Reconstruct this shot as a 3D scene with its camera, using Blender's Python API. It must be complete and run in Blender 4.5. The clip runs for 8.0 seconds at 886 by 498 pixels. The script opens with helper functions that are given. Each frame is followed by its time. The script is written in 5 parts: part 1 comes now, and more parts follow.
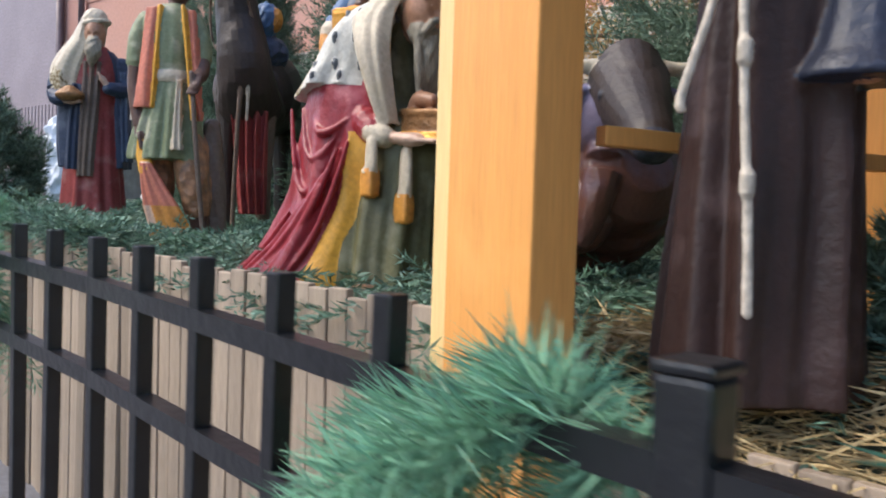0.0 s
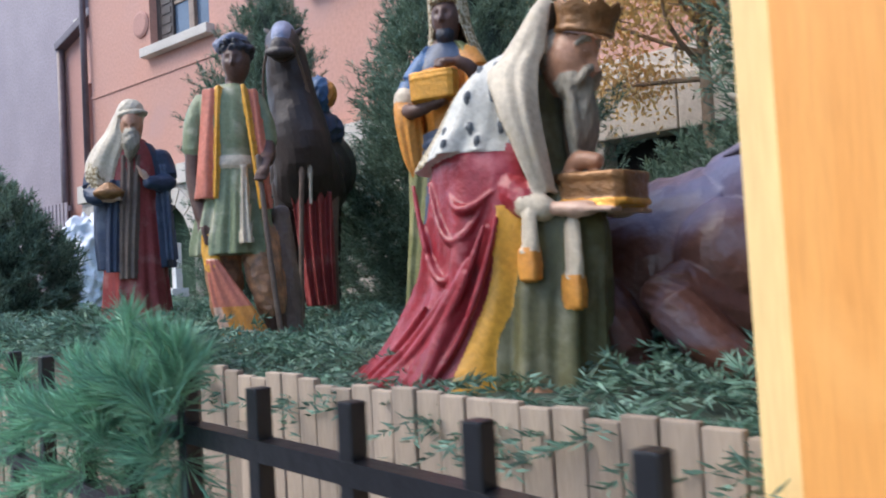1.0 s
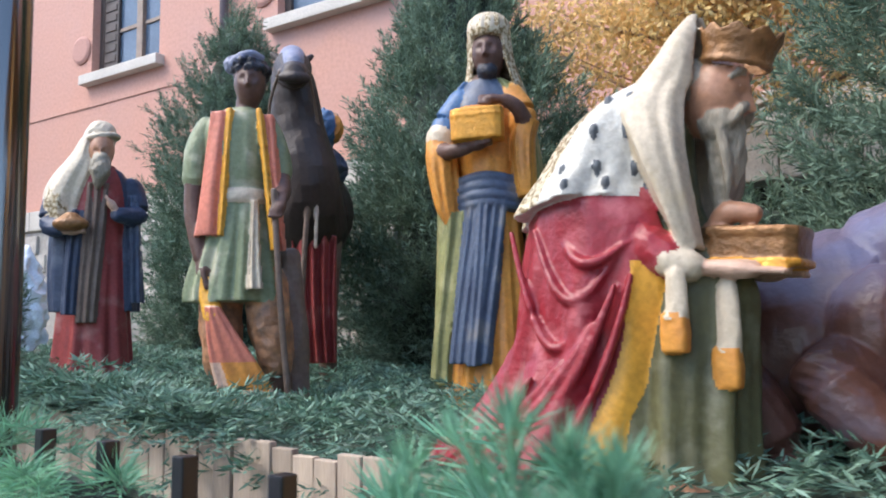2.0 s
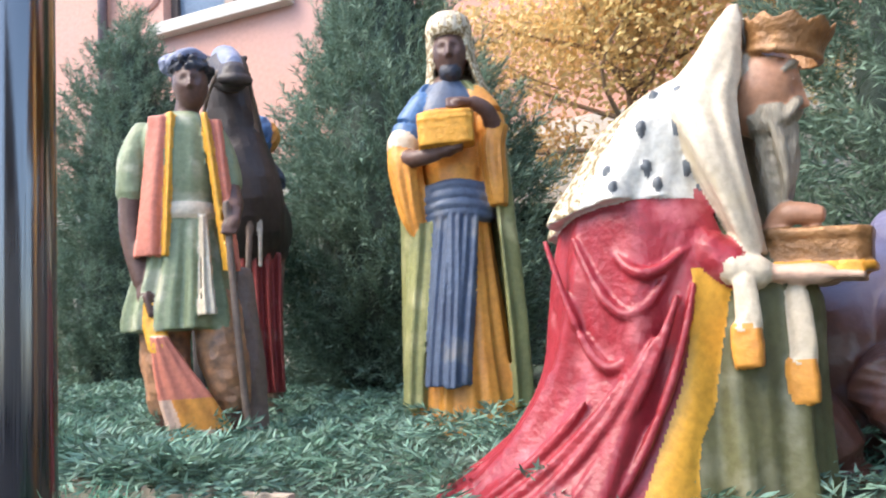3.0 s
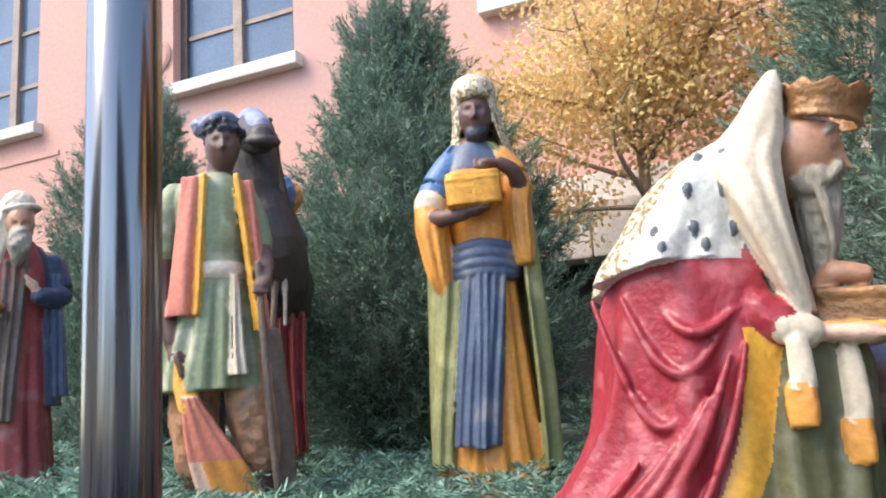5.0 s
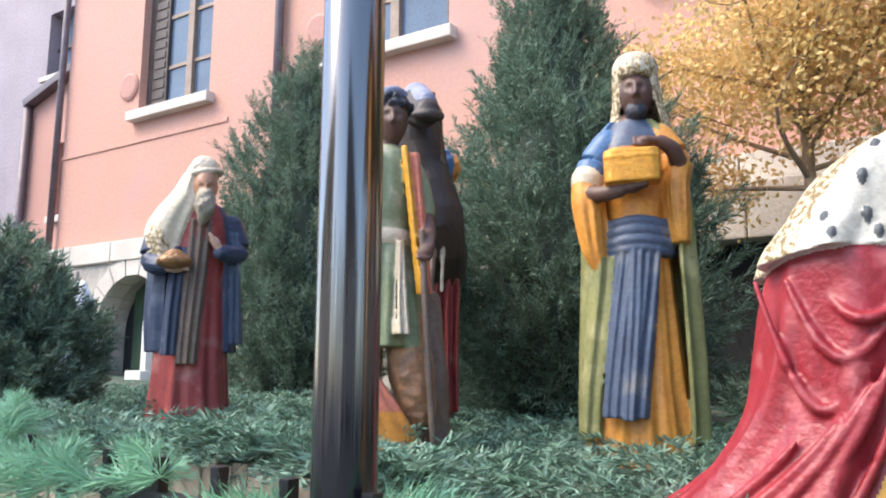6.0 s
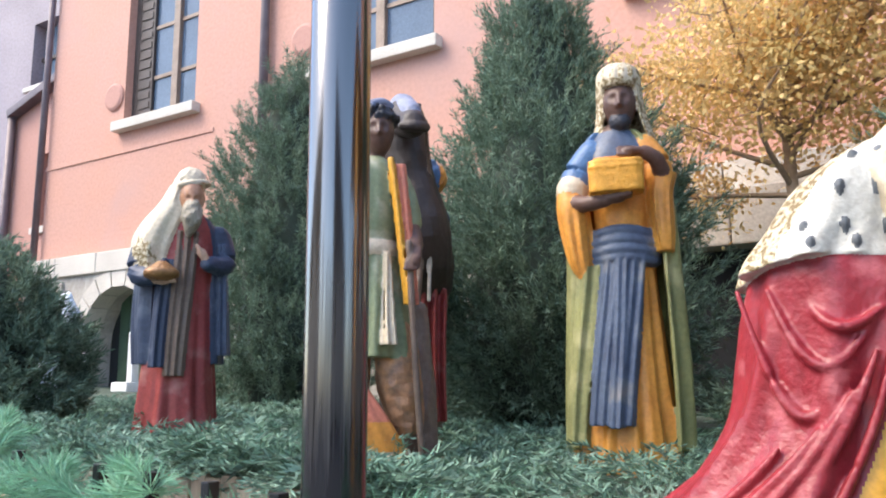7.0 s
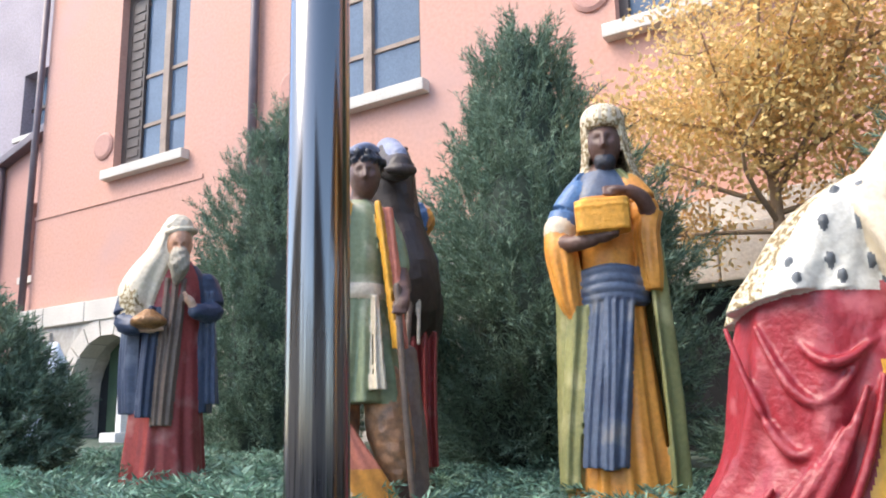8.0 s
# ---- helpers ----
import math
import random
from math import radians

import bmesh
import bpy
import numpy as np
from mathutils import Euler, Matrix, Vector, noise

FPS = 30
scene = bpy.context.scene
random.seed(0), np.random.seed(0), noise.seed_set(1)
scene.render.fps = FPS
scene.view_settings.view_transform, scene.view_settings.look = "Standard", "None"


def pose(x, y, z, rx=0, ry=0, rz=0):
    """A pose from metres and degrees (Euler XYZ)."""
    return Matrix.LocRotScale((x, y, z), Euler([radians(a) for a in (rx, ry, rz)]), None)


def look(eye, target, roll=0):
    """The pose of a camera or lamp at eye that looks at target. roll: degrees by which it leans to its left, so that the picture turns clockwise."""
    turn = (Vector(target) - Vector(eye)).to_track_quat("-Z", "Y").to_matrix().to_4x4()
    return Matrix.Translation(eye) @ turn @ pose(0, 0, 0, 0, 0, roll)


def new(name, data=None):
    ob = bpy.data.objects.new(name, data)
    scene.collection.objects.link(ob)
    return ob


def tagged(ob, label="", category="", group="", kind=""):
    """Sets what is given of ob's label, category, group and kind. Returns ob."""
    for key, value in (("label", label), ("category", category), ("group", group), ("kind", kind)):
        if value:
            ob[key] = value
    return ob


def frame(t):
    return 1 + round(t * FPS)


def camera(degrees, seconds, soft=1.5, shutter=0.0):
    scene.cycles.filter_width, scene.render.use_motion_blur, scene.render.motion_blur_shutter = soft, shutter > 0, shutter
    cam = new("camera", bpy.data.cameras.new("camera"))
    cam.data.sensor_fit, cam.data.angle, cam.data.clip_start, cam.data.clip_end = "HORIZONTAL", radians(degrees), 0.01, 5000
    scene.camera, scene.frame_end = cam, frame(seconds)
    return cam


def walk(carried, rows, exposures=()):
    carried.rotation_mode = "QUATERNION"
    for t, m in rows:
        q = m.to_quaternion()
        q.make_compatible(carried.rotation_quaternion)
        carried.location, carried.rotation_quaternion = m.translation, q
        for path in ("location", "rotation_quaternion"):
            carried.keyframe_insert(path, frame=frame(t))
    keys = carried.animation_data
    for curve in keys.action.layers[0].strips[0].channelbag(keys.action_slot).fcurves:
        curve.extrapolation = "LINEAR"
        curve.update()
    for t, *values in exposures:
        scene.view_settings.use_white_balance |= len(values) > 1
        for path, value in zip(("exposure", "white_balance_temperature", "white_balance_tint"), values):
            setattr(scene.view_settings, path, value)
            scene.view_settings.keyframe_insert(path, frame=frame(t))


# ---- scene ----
from mathutils.bvhtree import BVHTree

cam = camera(57.2, 8.0, soft=1.9, shutter=0.3)
PATH = [
    (0, (1.026, -0.401, 1.238), (-0.402, 0.996, 1.16), 1.8),
    (0.3, (0.871, -0.433, 1.274), (-0.533, 0.989, 1.2), -1.3),
    (0.5, (0.741, -0.444, 1.274), (-0.664, 0.979, 1.269), -3.4),
    (0.7, (0.602, -0.443, 1.286), (-0.822, 0.96, 1.347), -3.5),
    (1, (0.416, -0.436, 1.302), (-1.007, 0.967, 1.384), -3.2),
    (1.2, (0.268, -0.437, 1.313), (-1.115, 1.002, 1.436), 0.3),
    (1.5, (0.087, -0.481, 1.318), (-1.242, 1.001, 1.507), 1.1),
    (2.8, (-0.522, -0.456, 1.374), (-1.609, 1.21, 1.579), -3.3),
    (3, (-0.579, -0.497, 1.374), (-1.589, 1.214, 1.605), -3.5),
    (3.5, (-0.608, -0.523, 1.37), (-1.507, 1.241, 1.652), -4.1),
    (4, (-0.624, -0.537, 1.383), (-1.576, 1.189, 1.721), -4.5),
    (4.2, (-0.627, -0.544, 1.376), (-1.567, 1.186, 1.727), -5.0),
    (5.3, (-0.678, -0.61, 1.387), (-1.715, 1.06, 1.753), -2.2),
    (5.5, (-0.667, -0.667, 1.369), (-1.783, 0.956, 1.719), -1.6),
    (6, (-0.661, -0.7, 1.369), (-1.927, 0.817, 1.679), 0.3),
    (6.5, (-0.662, -0.712, 1.353), (-1.945, 0.794, 1.646), 0.9),
    (7, (-0.646, -0.716, 1.377), (-1.886, 0.819, 1.705), -0.3),
    (7.5, (-0.649, -0.69, 1.378), (-1.863, 0.848, 1.783), -0.9),
    (8, (-0.641, -0.701, 1.38), (-1.851, 0.832, 1.809), -1.5),
]
walk(cam, [(t, look(eye, target, roll)) for t, eye, target, roll in PATH],
     [(0.0, 1.44, 6500, 10), (0.5, 1.42, 6250, 10), (1.0, 1.40, 6100, 10), (1.5, 1.46, 6050, 10), (2.8, 2.2, 6450, 10), (3.5, 2.28, 6450, 10), (4.2, 2.08, 6450, 10), (5.5, 2.09, 6500, 10), (6.0, 2.07, 6600, 10), (6.5, 2.0, 6600, 10), (8.0, 2.04, 6600, 10)])

# ---- light: a bright, soft late-afternoon sky ----
world = bpy.data.worlds.new("world")
scene.world = world
world.use_nodes = True
wn = world.node_tree
sky = wn.nodes.new("ShaderNodeTexSky")
sky.sky_type = "NISHITA"
sky.sun_disc = False
sky.sun_elevation = radians(50)
sky.sun_rotation = radians(220)
wn.links.new(sky.outputs[0], wn.nodes["Background"].inputs[0])
wn.nodes["Background"].inputs[1].default_value = 0.15
sun = new("sun", bpy.data.lights.new("sun", "SUN"))
sun.data.energy = 1.35
sun.data.angle = radians(40)
sun.data.color = (1.0, 0.89, 0.73)
sun.matrix_basis = look((-5.0, -6.0, 9.9), (0, 0, 0.5))


# ---- materials ----
def material(name, colour, rough=0.6, dark=0.75, scale=8.0, bump=0.3, metal=0.0, fine=60.0, hue=None, stretch=(1, 1, 1), island=0.0, spec=0.4, stain=None, translucent=0.0, grit=0.55, edge=(0.3, 0.7)):
    """A painted or natural surface: two scales of colour variation, wear and fine relief."""
    m = bpy.data.materials.new(name)
    m.use_nodes = True
    nt = m.node_tree
    n, link = nt.nodes, nt.links.new
    b = n["Principled BSDF"]
    tc = n.new("ShaderNodeTexCoord")
    mp = n.new("ShaderNodeMapping")
    mp.inputs["Scale"].default_value = stretch
    link(tc.outputs["Object"], mp.inputs[0])
    big, small = n.new("ShaderNodeTexNoise"), n.new("ShaderNodeTexNoise")
    for t, s in ((big, scale), (small, fine)):
        t.inputs["Scale"].default_value = s
        t.inputs["Detail"].default_value = 5
        link(mp.outputs[0], t.inputs["Vector"])
    ramp = n.new("ShaderNodeValToRGB")
    ramp.color_ramp.elements[0].position, ramp.color_ramp.elements[1].position = edge
    c2 = hue or tuple(c * dark for c in colour)
    ramp.color_ramp.elements[0].color = (*c2, 1)
    ramp.color_ramp.elements[1].color = (*colour, 1)
    link(big.outputs[0], ramp.inputs[0])
    mix = n.new("ShaderNodeMix")
    mix.data_type, mix.blend_type = "RGBA", "MULTIPLY"
    mix.inputs[0].default_value = grit
    r2 = n.new("ShaderNodeValToRGB")
    r2.color_ramp.elements[0].position, r2.color_ramp.elements[1].position = 0.3, 0.62
    r2.color_ramp.elements[0].color = (0.62, 0.6, 0.58, 1)
    r2.color_ramp.elements[1].color = (1, 1, 1, 1)
    link(small.outputs[0], r2.inputs[0])
    link(ramp.outputs[0], mix.inputs[6])
    link(r2.outputs[0], mix.inputs[7])
    last = mix.outputs[2]
    if stain:
        st = n.new("ShaderNodeTexNoise")
        st.inputs["Scale"].default_value = stain[3]
        st.inputs["Detail"].default_value = 8
        link(tc.outputs["Object"], st.inputs["Vector"])
        sr = n.new("ShaderNodeValToRGB")
        sr.color_ramp.elements[0].position, sr.color_ramp.elements[1].position = 0.56, 0.7
        sr.color_ramp.elements[0].color = (0, 0, 0, 1)
        link(st.outputs[0], sr.inputs[0])
        sm = n.new("ShaderNodeMix")
        sm.data_type = "RGBA"
        link(sr.outputs[0], sm.inputs[0])
        link(last, sm.inputs[6])
        sm.inputs[7].default_value = (*stain[:3], 1)
        last = sm.outputs[2]
    if island:
        geo, oi = n.new("ShaderNodeNewGeometry"), n.new("ShaderNodeObjectInfo")
        add = n.new("ShaderNodeMath")
        add.operation = "ADD"
        link(geo.outputs["Random Per Island"], add.inputs[0])
        link(oi.outputs["Random"], add.inputs[1])
        fr = n.new("ShaderNodeMath")
        fr.operation = "FRACT"
        link(add.outputs[0], fr.inputs[0])
        mr = n.new("ShaderNodeMapRange")
        mr.inputs[3].default_value, mr.inputs[4].default_value = 1 - island, 1 + island
        link(fr.outputs[0], mr.inputs[0])
        hsv = n.new("ShaderNodeHueSaturation")
        link(mr.outputs[0], hsv.inputs["Value"])
        link(last, hsv.inputs["Color"])
        last = hsv.outputs[0]
    link(last, b.inputs["Base Color"])
    b.inputs["Roughness"].default_value = rough
    b.inputs["Metallic"].default_value = metal
    b.inputs["Specular IOR Level"].default_value = spec
    if bump:
        bp = n.new("ShaderNodeBump")
        bp.inputs["Strength"].default_value = bump
        bp.inputs["Distance"].default_value = 0.01
        link(small.outputs[0], bp.inputs["Height"])
        link(bp.outputs[0], b.inputs["Normal"])
    if translucent:
        tr = n.new("ShaderNodeBsdfTranslucent")
        link(last, tr.inputs[0])
        ms = n.new("ShaderNodeMixShader")
        ms.inputs[0].default_value = translucent
        link(b.outputs[0], ms.inputs[1])
        link(tr.outputs[0], ms.inputs[2])
        link(ms.outputs[0], n["Material Output"].inputs[0])
    return m


IRON = material("black_iron", (0.012, 0.013, 0.016), 0.32, 0.6, 20, 0.15, spec=0.5)
LUMBER = material("new_yellow_lumber", (0.80, 0.38, 0.105), 0.5, 0.8, 2.2, 0.1, fine=22, hue=(0.73, 0.32, 0.08), stretch=(7, 7, 0.5), spec=0.3, grit=0.3, stain=(0.80, 0.40, 0.12, 3.0))
LUMBER_PALE = material("pale_planed_lumber", (0.92, 0.64, 0.28), 0.5, 0.85, 2.2, 0.1, fine=22, stretch=(7, 7, 0.5), spec=0.3, grit=0.3)
BOARD = material("weathered_cedar_board", (0.44, 0.345, 0.255), 0.75, 0.7, 2.5, 0.35, fine=30, stretch=(9, 9, 0.6), island=0.3, hue=(0.32, 0.255, 0.20))
BRICK = material("painted_salmon_brick", (0.56, 0.29, 0.215), 0.8, 0.9, 0.9, 0.25, fine=24, hue=(0.53, 0.295, 0.235), stain=(0.46, 0.275, 0.235, 0.55), grit=0.35)
# darker copy of the salmon brick, with the wing's shade in its colour
BRICK_SHADE = material("shaded_salmon_brick", (0.49, 0.26, 0.21), 0.8, 0.9, 0.9, 0.25, fine=24, grit=0.25)
TANBRICK = material("tan_street_brick", (0.40, 0.30, 0.20), 0.85, 0.7, 1.0, 0.3, fine=20)
DARKBRICK = material("dark_street_brick", (0.13, 0.09, 0.075), 0.85, 0.7, 1.0, 0.3, fine=20)
STONE = material("rubble_limestone", (0.52, 0.47, 0.41), 0.85, 0.6, 3.0, 0.8, fine=14, hue=(0.36, 0.33, 0.30), island=0.15)
WHITEPAINT = material("white_masonry_paint", (0.80, 0.79, 0.77), 0.7, 0.85, 4, 0.3)
CAPSTONE = material("pale_dressed_limestone", (0.66, 0.60, 0.53), 0.8, 0.8, 2.0, 0.3)
GREENDOOR = material("dark_green_door_paint", (0.055, 0.10, 0.06), 0.6, 0.6, 3, 0.3)
GREYWALL = material("grey_purple_brick", (0.36, 0.31, 0.34), 0.85, 0.8, 1.0, 0.3, fine=20)
DARKWOOD = material("dark_painted_frame", (0.10, 0.075, 0.065), 0.55, 0.7, 6, 0.2)
TANWOOD = material("tan_painted_mullion", (0.33, 0.24, 0.18), 0.55, 0.7, 6, 0.2)
PIPE = material("dull_zinc_pipe", (0.16, 0.12, 0.13), 0.5, 0.7, 6, 0.15, metal=0.2)
GLASS = material("window_glass", (0.15, 0.20, 0.27), 0.06, 0.7, 1.0, 0.0, spec=0.25)
CURTAIN = material("pale_curtain", (0.62, 0.60, 0.56), 0.9, 0.8, 3, 0.2)
# flat black that stands in for unlit depth in rooms and openings
BLACKVOID = material("unlit_black", (0.02, 0.02, 0.022), 0.9, 0.7, 2, 0.0)
ASPHALT = material("grey_concrete_paving", (0.21, 0.21, 0.23), 0.9, 0.75, 1.4, 0.4, fine=40)
EARTH = material("needle_litter", (0.08, 0.11, 0.08), 0.95, 0.5, 5, 0.6, fine=50)
STRAW = material("dry_straw", (0.62, 0.47, 0.24), 0.75, 0.6, 14, 0.2, island=0.3)
NEEDLE = material("blue_green_needles", (0.21, 0.32, 0.25), 0.5, 0.55, 6, 0.0, hue=(0.11, 0.21, 0.14), island=0.6, translucent=0.2, spec=0.25)
FRESH = material("fresh_green_needles", (0.22, 0.45, 0.27), 0.5, 0.6, 6, 0.0, hue=(0.17, 0.37, 0.25), island=0.35, translucent=0.25)
CONIFER = material("juniper_needles", (0.20, 0.275, 0.195), 0.7, 0.5, 3, 0.0, hue=(0.125, 0.19, 0.135), island=0.5, translucent=0.2, spec=0.2)
CORE = material("dark_crown_filler", (0.055, 0.08, 0.06), 0.9, 0.5, 6, 0.6)
GOLDLEAF = material("yellow_autumn_leaf", (0.82, 0.63, 0.27), 0.65, 0.6, 3, 0.0, hue=(0.76, 0.53, 0.25), island=0.25, translucent=0.4, spec=0.2)
BARK = material("brown_bark", (0.12, 0.085, 0.06), 0.9, 0.6, 8, 0.7, fine=30)
TWIG = material("pale_brown_twig", (0.37, 0.25, 0.16), 0.85, 0.7, 8, 0.4, fine=30)
BAG = material("white_plastic_sheet", (0.80, 0.84, 0.90), 0.35, 0.9, 5, 0.3)

# painted plaster of the statues
RED = material("crimson_paint", (0.33, 0.03, 0.04), 0.36, 0.7, 7, 0.3, hue=(0.235, 0.018, 0.027), stain=(0.42, 0.10, 0.11, 11))
DULLRED = material("dull_red_paint", (0.36, 0.065, 0.06), 0.5, 0.7, 7, 0.25, stain=(0.40, 0.15, 0.13, 8))
YELLOW = material("ochre_yellow_paint", (0.80, 0.40, 0.05), 0.42, 0.75, 7, 0.25)
ORANGE = material("amber_orange_paint", (0.76, 0.34, 0.06), 0.42, 0.65, 7, 0.25, hue=(0.52, 0.20, 0.04))
MOSS = material("moss_gold_paint", (0.30, 0.29, 0.11), 0.5, 0.7, 7, 0.25, hue=(0.19, 0.19, 0.08), stain=(0.40, 0.36, 0.17, 8))
OLIVE = material("olive_green_paint", (0.135, 0.13, 0.058), 0.5, 0.65, 6, 0.25, hue=(0.085, 0.082, 0.038), stain=(0.20, 0.19, 0.12, 8))
SAGE = material("sage_green_paint", (0.25, 0.29, 0.165), 0.5, 0.7, 7, 0.25, hue=(0.19, 0.22, 0.12), stain=(0.46, 0.43, 0.31, 7))
BLUE = material("slate_blue_paint", (0.10, 0.135, 0.20), 0.45, 0.65, 7, 0.25, hue=(0.06, 0.075, 0.12), stain=(0.20, 0.19, 0.19, 7))
BRIGHTBLUE = material("cobalt_blue_paint", (0.085, 0.175, 0.34), 0.45, 0.7, 7, 0.25)
NAVY = material("navy_blue_paint", (0.05, 0.068, 0.118), 0.5, 0.7, 7, 0.25, stain=(0.10, 0.12, 0.17, 9))
CORAL = material("coral_red_paint", (0.66, 0.21, 0.135), 0.45, 0.75, 7, 0.25)
CREAM = material("cream_paint", (0.64, 0.54, 0.40), 0.45, 0.85, 7, 0.25, stain=(0.50, 0.41, 0.28, 10))
ERMINE = material("ermine_paint", (0.64, 0.62, 0.56), 0.5, 0.85, 6, 0.35, hue=(0.58, 0.55, 0.47))
SPOT = material("dark_tail_paint", (0.13, 0.14, 0.15), 0.5, 0.7, 9, 0.2)
LACE = material("gilded_fur_trim", (0.64, 0.55, 0.38), 0.5, 0.35, 62, 0.5, hue=(0.22, 0.15, 0.06), fine=150, edge=(0.43, 0.55))
SKIN_DARK = material("dark_brown_paint", (0.14, 0.075, 0.056), 0.45, 0.6, 9, 0.2, spec=0.35)
SKIN_TAN = material("ruddy_tan_paint", (0.50, 0.255, 0.15), 0.38, 0.75, 9, 0.2)
SKIN_PALE = material("pale_flesh_paint", (0.68, 0.44, 0.32), 0.4, 0.8, 9, 0.2)
BEARD = material("grey_beard_paint", (0.40, 0.345, 0.26), 0.6, 0.6, 18, 0.5, stretch=(3, 3, 0.7))
HAIR = material("black_hair_paint", (0.035, 0.037, 0.05), 0.5, 0.6, 30, 0.6)
GREYBLUE = material("blue_grey_turban_paint", (0.27, 0.29, 0.40), 0.5, 0.7, 10, 0.3)
GILT = material("gilt_paint", (0.80, 0.37, 0.05), 0.35, 0.7, 16, 0.5, metal=0.25)
BRONZE = material("antique_gilt_paint", (0.36, 0.18, 0.07), 0.35, 0.45, 20, 0.6, metal=0.25)
HIDE = material("brown_ox_paint", (0.15, 0.062, 0.04), 0.36, 0.5, 5, 0.3, hue=(0.085, 0.035, 0.028), stain=(0.16, 0.135, 0.17, 4.5))


def skylit_above(name, low, high, z0, z1):
    """A paint mixed towards a skylit tint above a ragged height."""
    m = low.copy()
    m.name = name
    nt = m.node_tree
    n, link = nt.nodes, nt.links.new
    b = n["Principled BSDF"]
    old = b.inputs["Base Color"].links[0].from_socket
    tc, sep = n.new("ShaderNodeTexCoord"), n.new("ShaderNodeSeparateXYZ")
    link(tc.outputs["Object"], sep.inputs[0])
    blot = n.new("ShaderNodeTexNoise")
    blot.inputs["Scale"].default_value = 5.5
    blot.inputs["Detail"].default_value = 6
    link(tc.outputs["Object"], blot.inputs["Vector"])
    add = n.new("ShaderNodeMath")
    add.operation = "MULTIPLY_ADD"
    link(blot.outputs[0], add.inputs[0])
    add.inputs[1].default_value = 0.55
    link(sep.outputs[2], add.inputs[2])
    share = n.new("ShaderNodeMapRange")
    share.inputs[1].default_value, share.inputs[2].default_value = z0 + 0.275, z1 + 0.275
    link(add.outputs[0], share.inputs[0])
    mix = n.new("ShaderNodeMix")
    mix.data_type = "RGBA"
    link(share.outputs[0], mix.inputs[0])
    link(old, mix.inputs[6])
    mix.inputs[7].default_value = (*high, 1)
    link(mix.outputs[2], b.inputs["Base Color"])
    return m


# blue skylight on the ox's upper parts is put into the colour by height
OXHIDE = skylit_above("brown_ox_paint_skylit_top", HIDE, (0.17, 0.165, 0.26), 0.42, 0.70)
HORN = material("horn_cream_paint", (0.62, 0.55, 0.42), 0.4, 0.7, 9, 0.2)
CAMELHIDE = material("dark_camel_paint", (0.055, 0.038, 0.032), 0.5, 0.6, 6, 0.3)
HABIT = material("brown_habit_paint", (0.05, 0.023, 0.018), 0.5, 0.6, 5, 0.3, stain=(0.09, 0.055, 0.05, 7))
SLEEVE = material("blue_black_paint", (0.035, 0.042, 0.07), 0.42, 0.7, 6, 0.3)
ROPE = material("white_rope_paint", (0.66, 0.58, 0.48), 0.6, 0.7, 30, 0.4)
CLOTH_PALE = material("pale_robe_paint", (0.55, 0.50, 0.42), 0.5, 0.8, 6, 0.3)
PRINT = material("patterned_trousers_paint", (0.52, 0.25, 0.12), 0.5, 0.5, 26, 0.4, hue=(0.20, 0.12, 0.08))
TAUPE = material("taupe_paint", (0.22, 0.155, 0.12), 0.5, 0.7, 7, 0.3)


def reflection_pole():
    """Polished steel; the dark reflection low down is painted in, with a streaky edge."""
    m = bpy.data.materials.new("polished_steel_with_painted_reflection")
    m.use_nodes = True
    n, link = m.node_tree.nodes, m.node_tree.links.new
    b = n["Principled BSDF"]
    tc, sep, mp, nz = n.new("ShaderNodeTexCoord"), n.new("ShaderNodeSeparateXYZ"), n.new("ShaderNodeMapping"), n.new("ShaderNodeTexNoise")
    link(tc.outputs["Object"], sep.inputs[0])
    link(tc.outputs["Object"], mp.inputs[0])
    mp.inputs["Scale"].default_value = (60, 60, 1.2)
    link(mp.outputs[0], nz.inputs["Vector"])
    add = n.new("ShaderNodeMath")
    add.operation = "MULTIPLY_ADD"
    link(nz.outputs[0], add.inputs[0])
    add.inputs[1].default_value = 0.35
    link(sep.outputs[2], add.inputs[2])
    share = n.new("ShaderNodeMapRange")
    share.inputs[1].default_value, share.inputs[2].default_value = 1.44, 1.72
    link(add.outputs[0], share.inputs[0])
    mix = n.new("ShaderNodeMix")
    mix.data_type = "RGBA"
    link(share.outputs[0], mix.inputs[0])
    mix.inputs[6].default_value, mix.inputs[7].default_value = (0.012, 0.012, 0.014, 1), (0.19, 0.18, 0.17, 1)
    link(mix.outputs[2], b.inputs["Base Color"])
    link(share.outputs[0], b.inputs["Metallic"])
    b.inputs["Roughness"].default_value = 0.16
    return m


POLE = reflection_pole()

# ---- mesh helpers ----
def part(name, bm, mat, parent=None, label="", smooth=False):
    me = bpy.data.meshes.new(name)
    bmesh.ops.recalc_face_normals(bm, faces=bm.faces)
    bm.to_mesh(me)
    bm.free()
    me.materials.append(mat)
    if smooth:
        me.polygons.foreach_set("use_smooth", [True] * len(me.polygons))
    ob = new(name, me)
    ob.parent = parent
    if label:
        tagged(ob, label)
    return ob


def box(x0, x1, y0, y1, z0, z1, bevel=0.0, bm=None):
    bm = bm or bmesh.new()
    g = bmesh.ops.create_cube(bm, size=1, matrix=Matrix.Translation(((x0 + x1) / 2, (y0 + y1) / 2, (z0 + z1) / 2)) @ Matrix.Diagonal((x1 - x0, y1 - y0, z1 - z0, 1)))
    if bevel:
        es = {e for v in g["verts"] for e in v.link_edges}
        bmesh.ops.bevel(bm, geom=list(es), offset=bevel, segments=2, affect="EDGES", profile=0.6)
    return bm


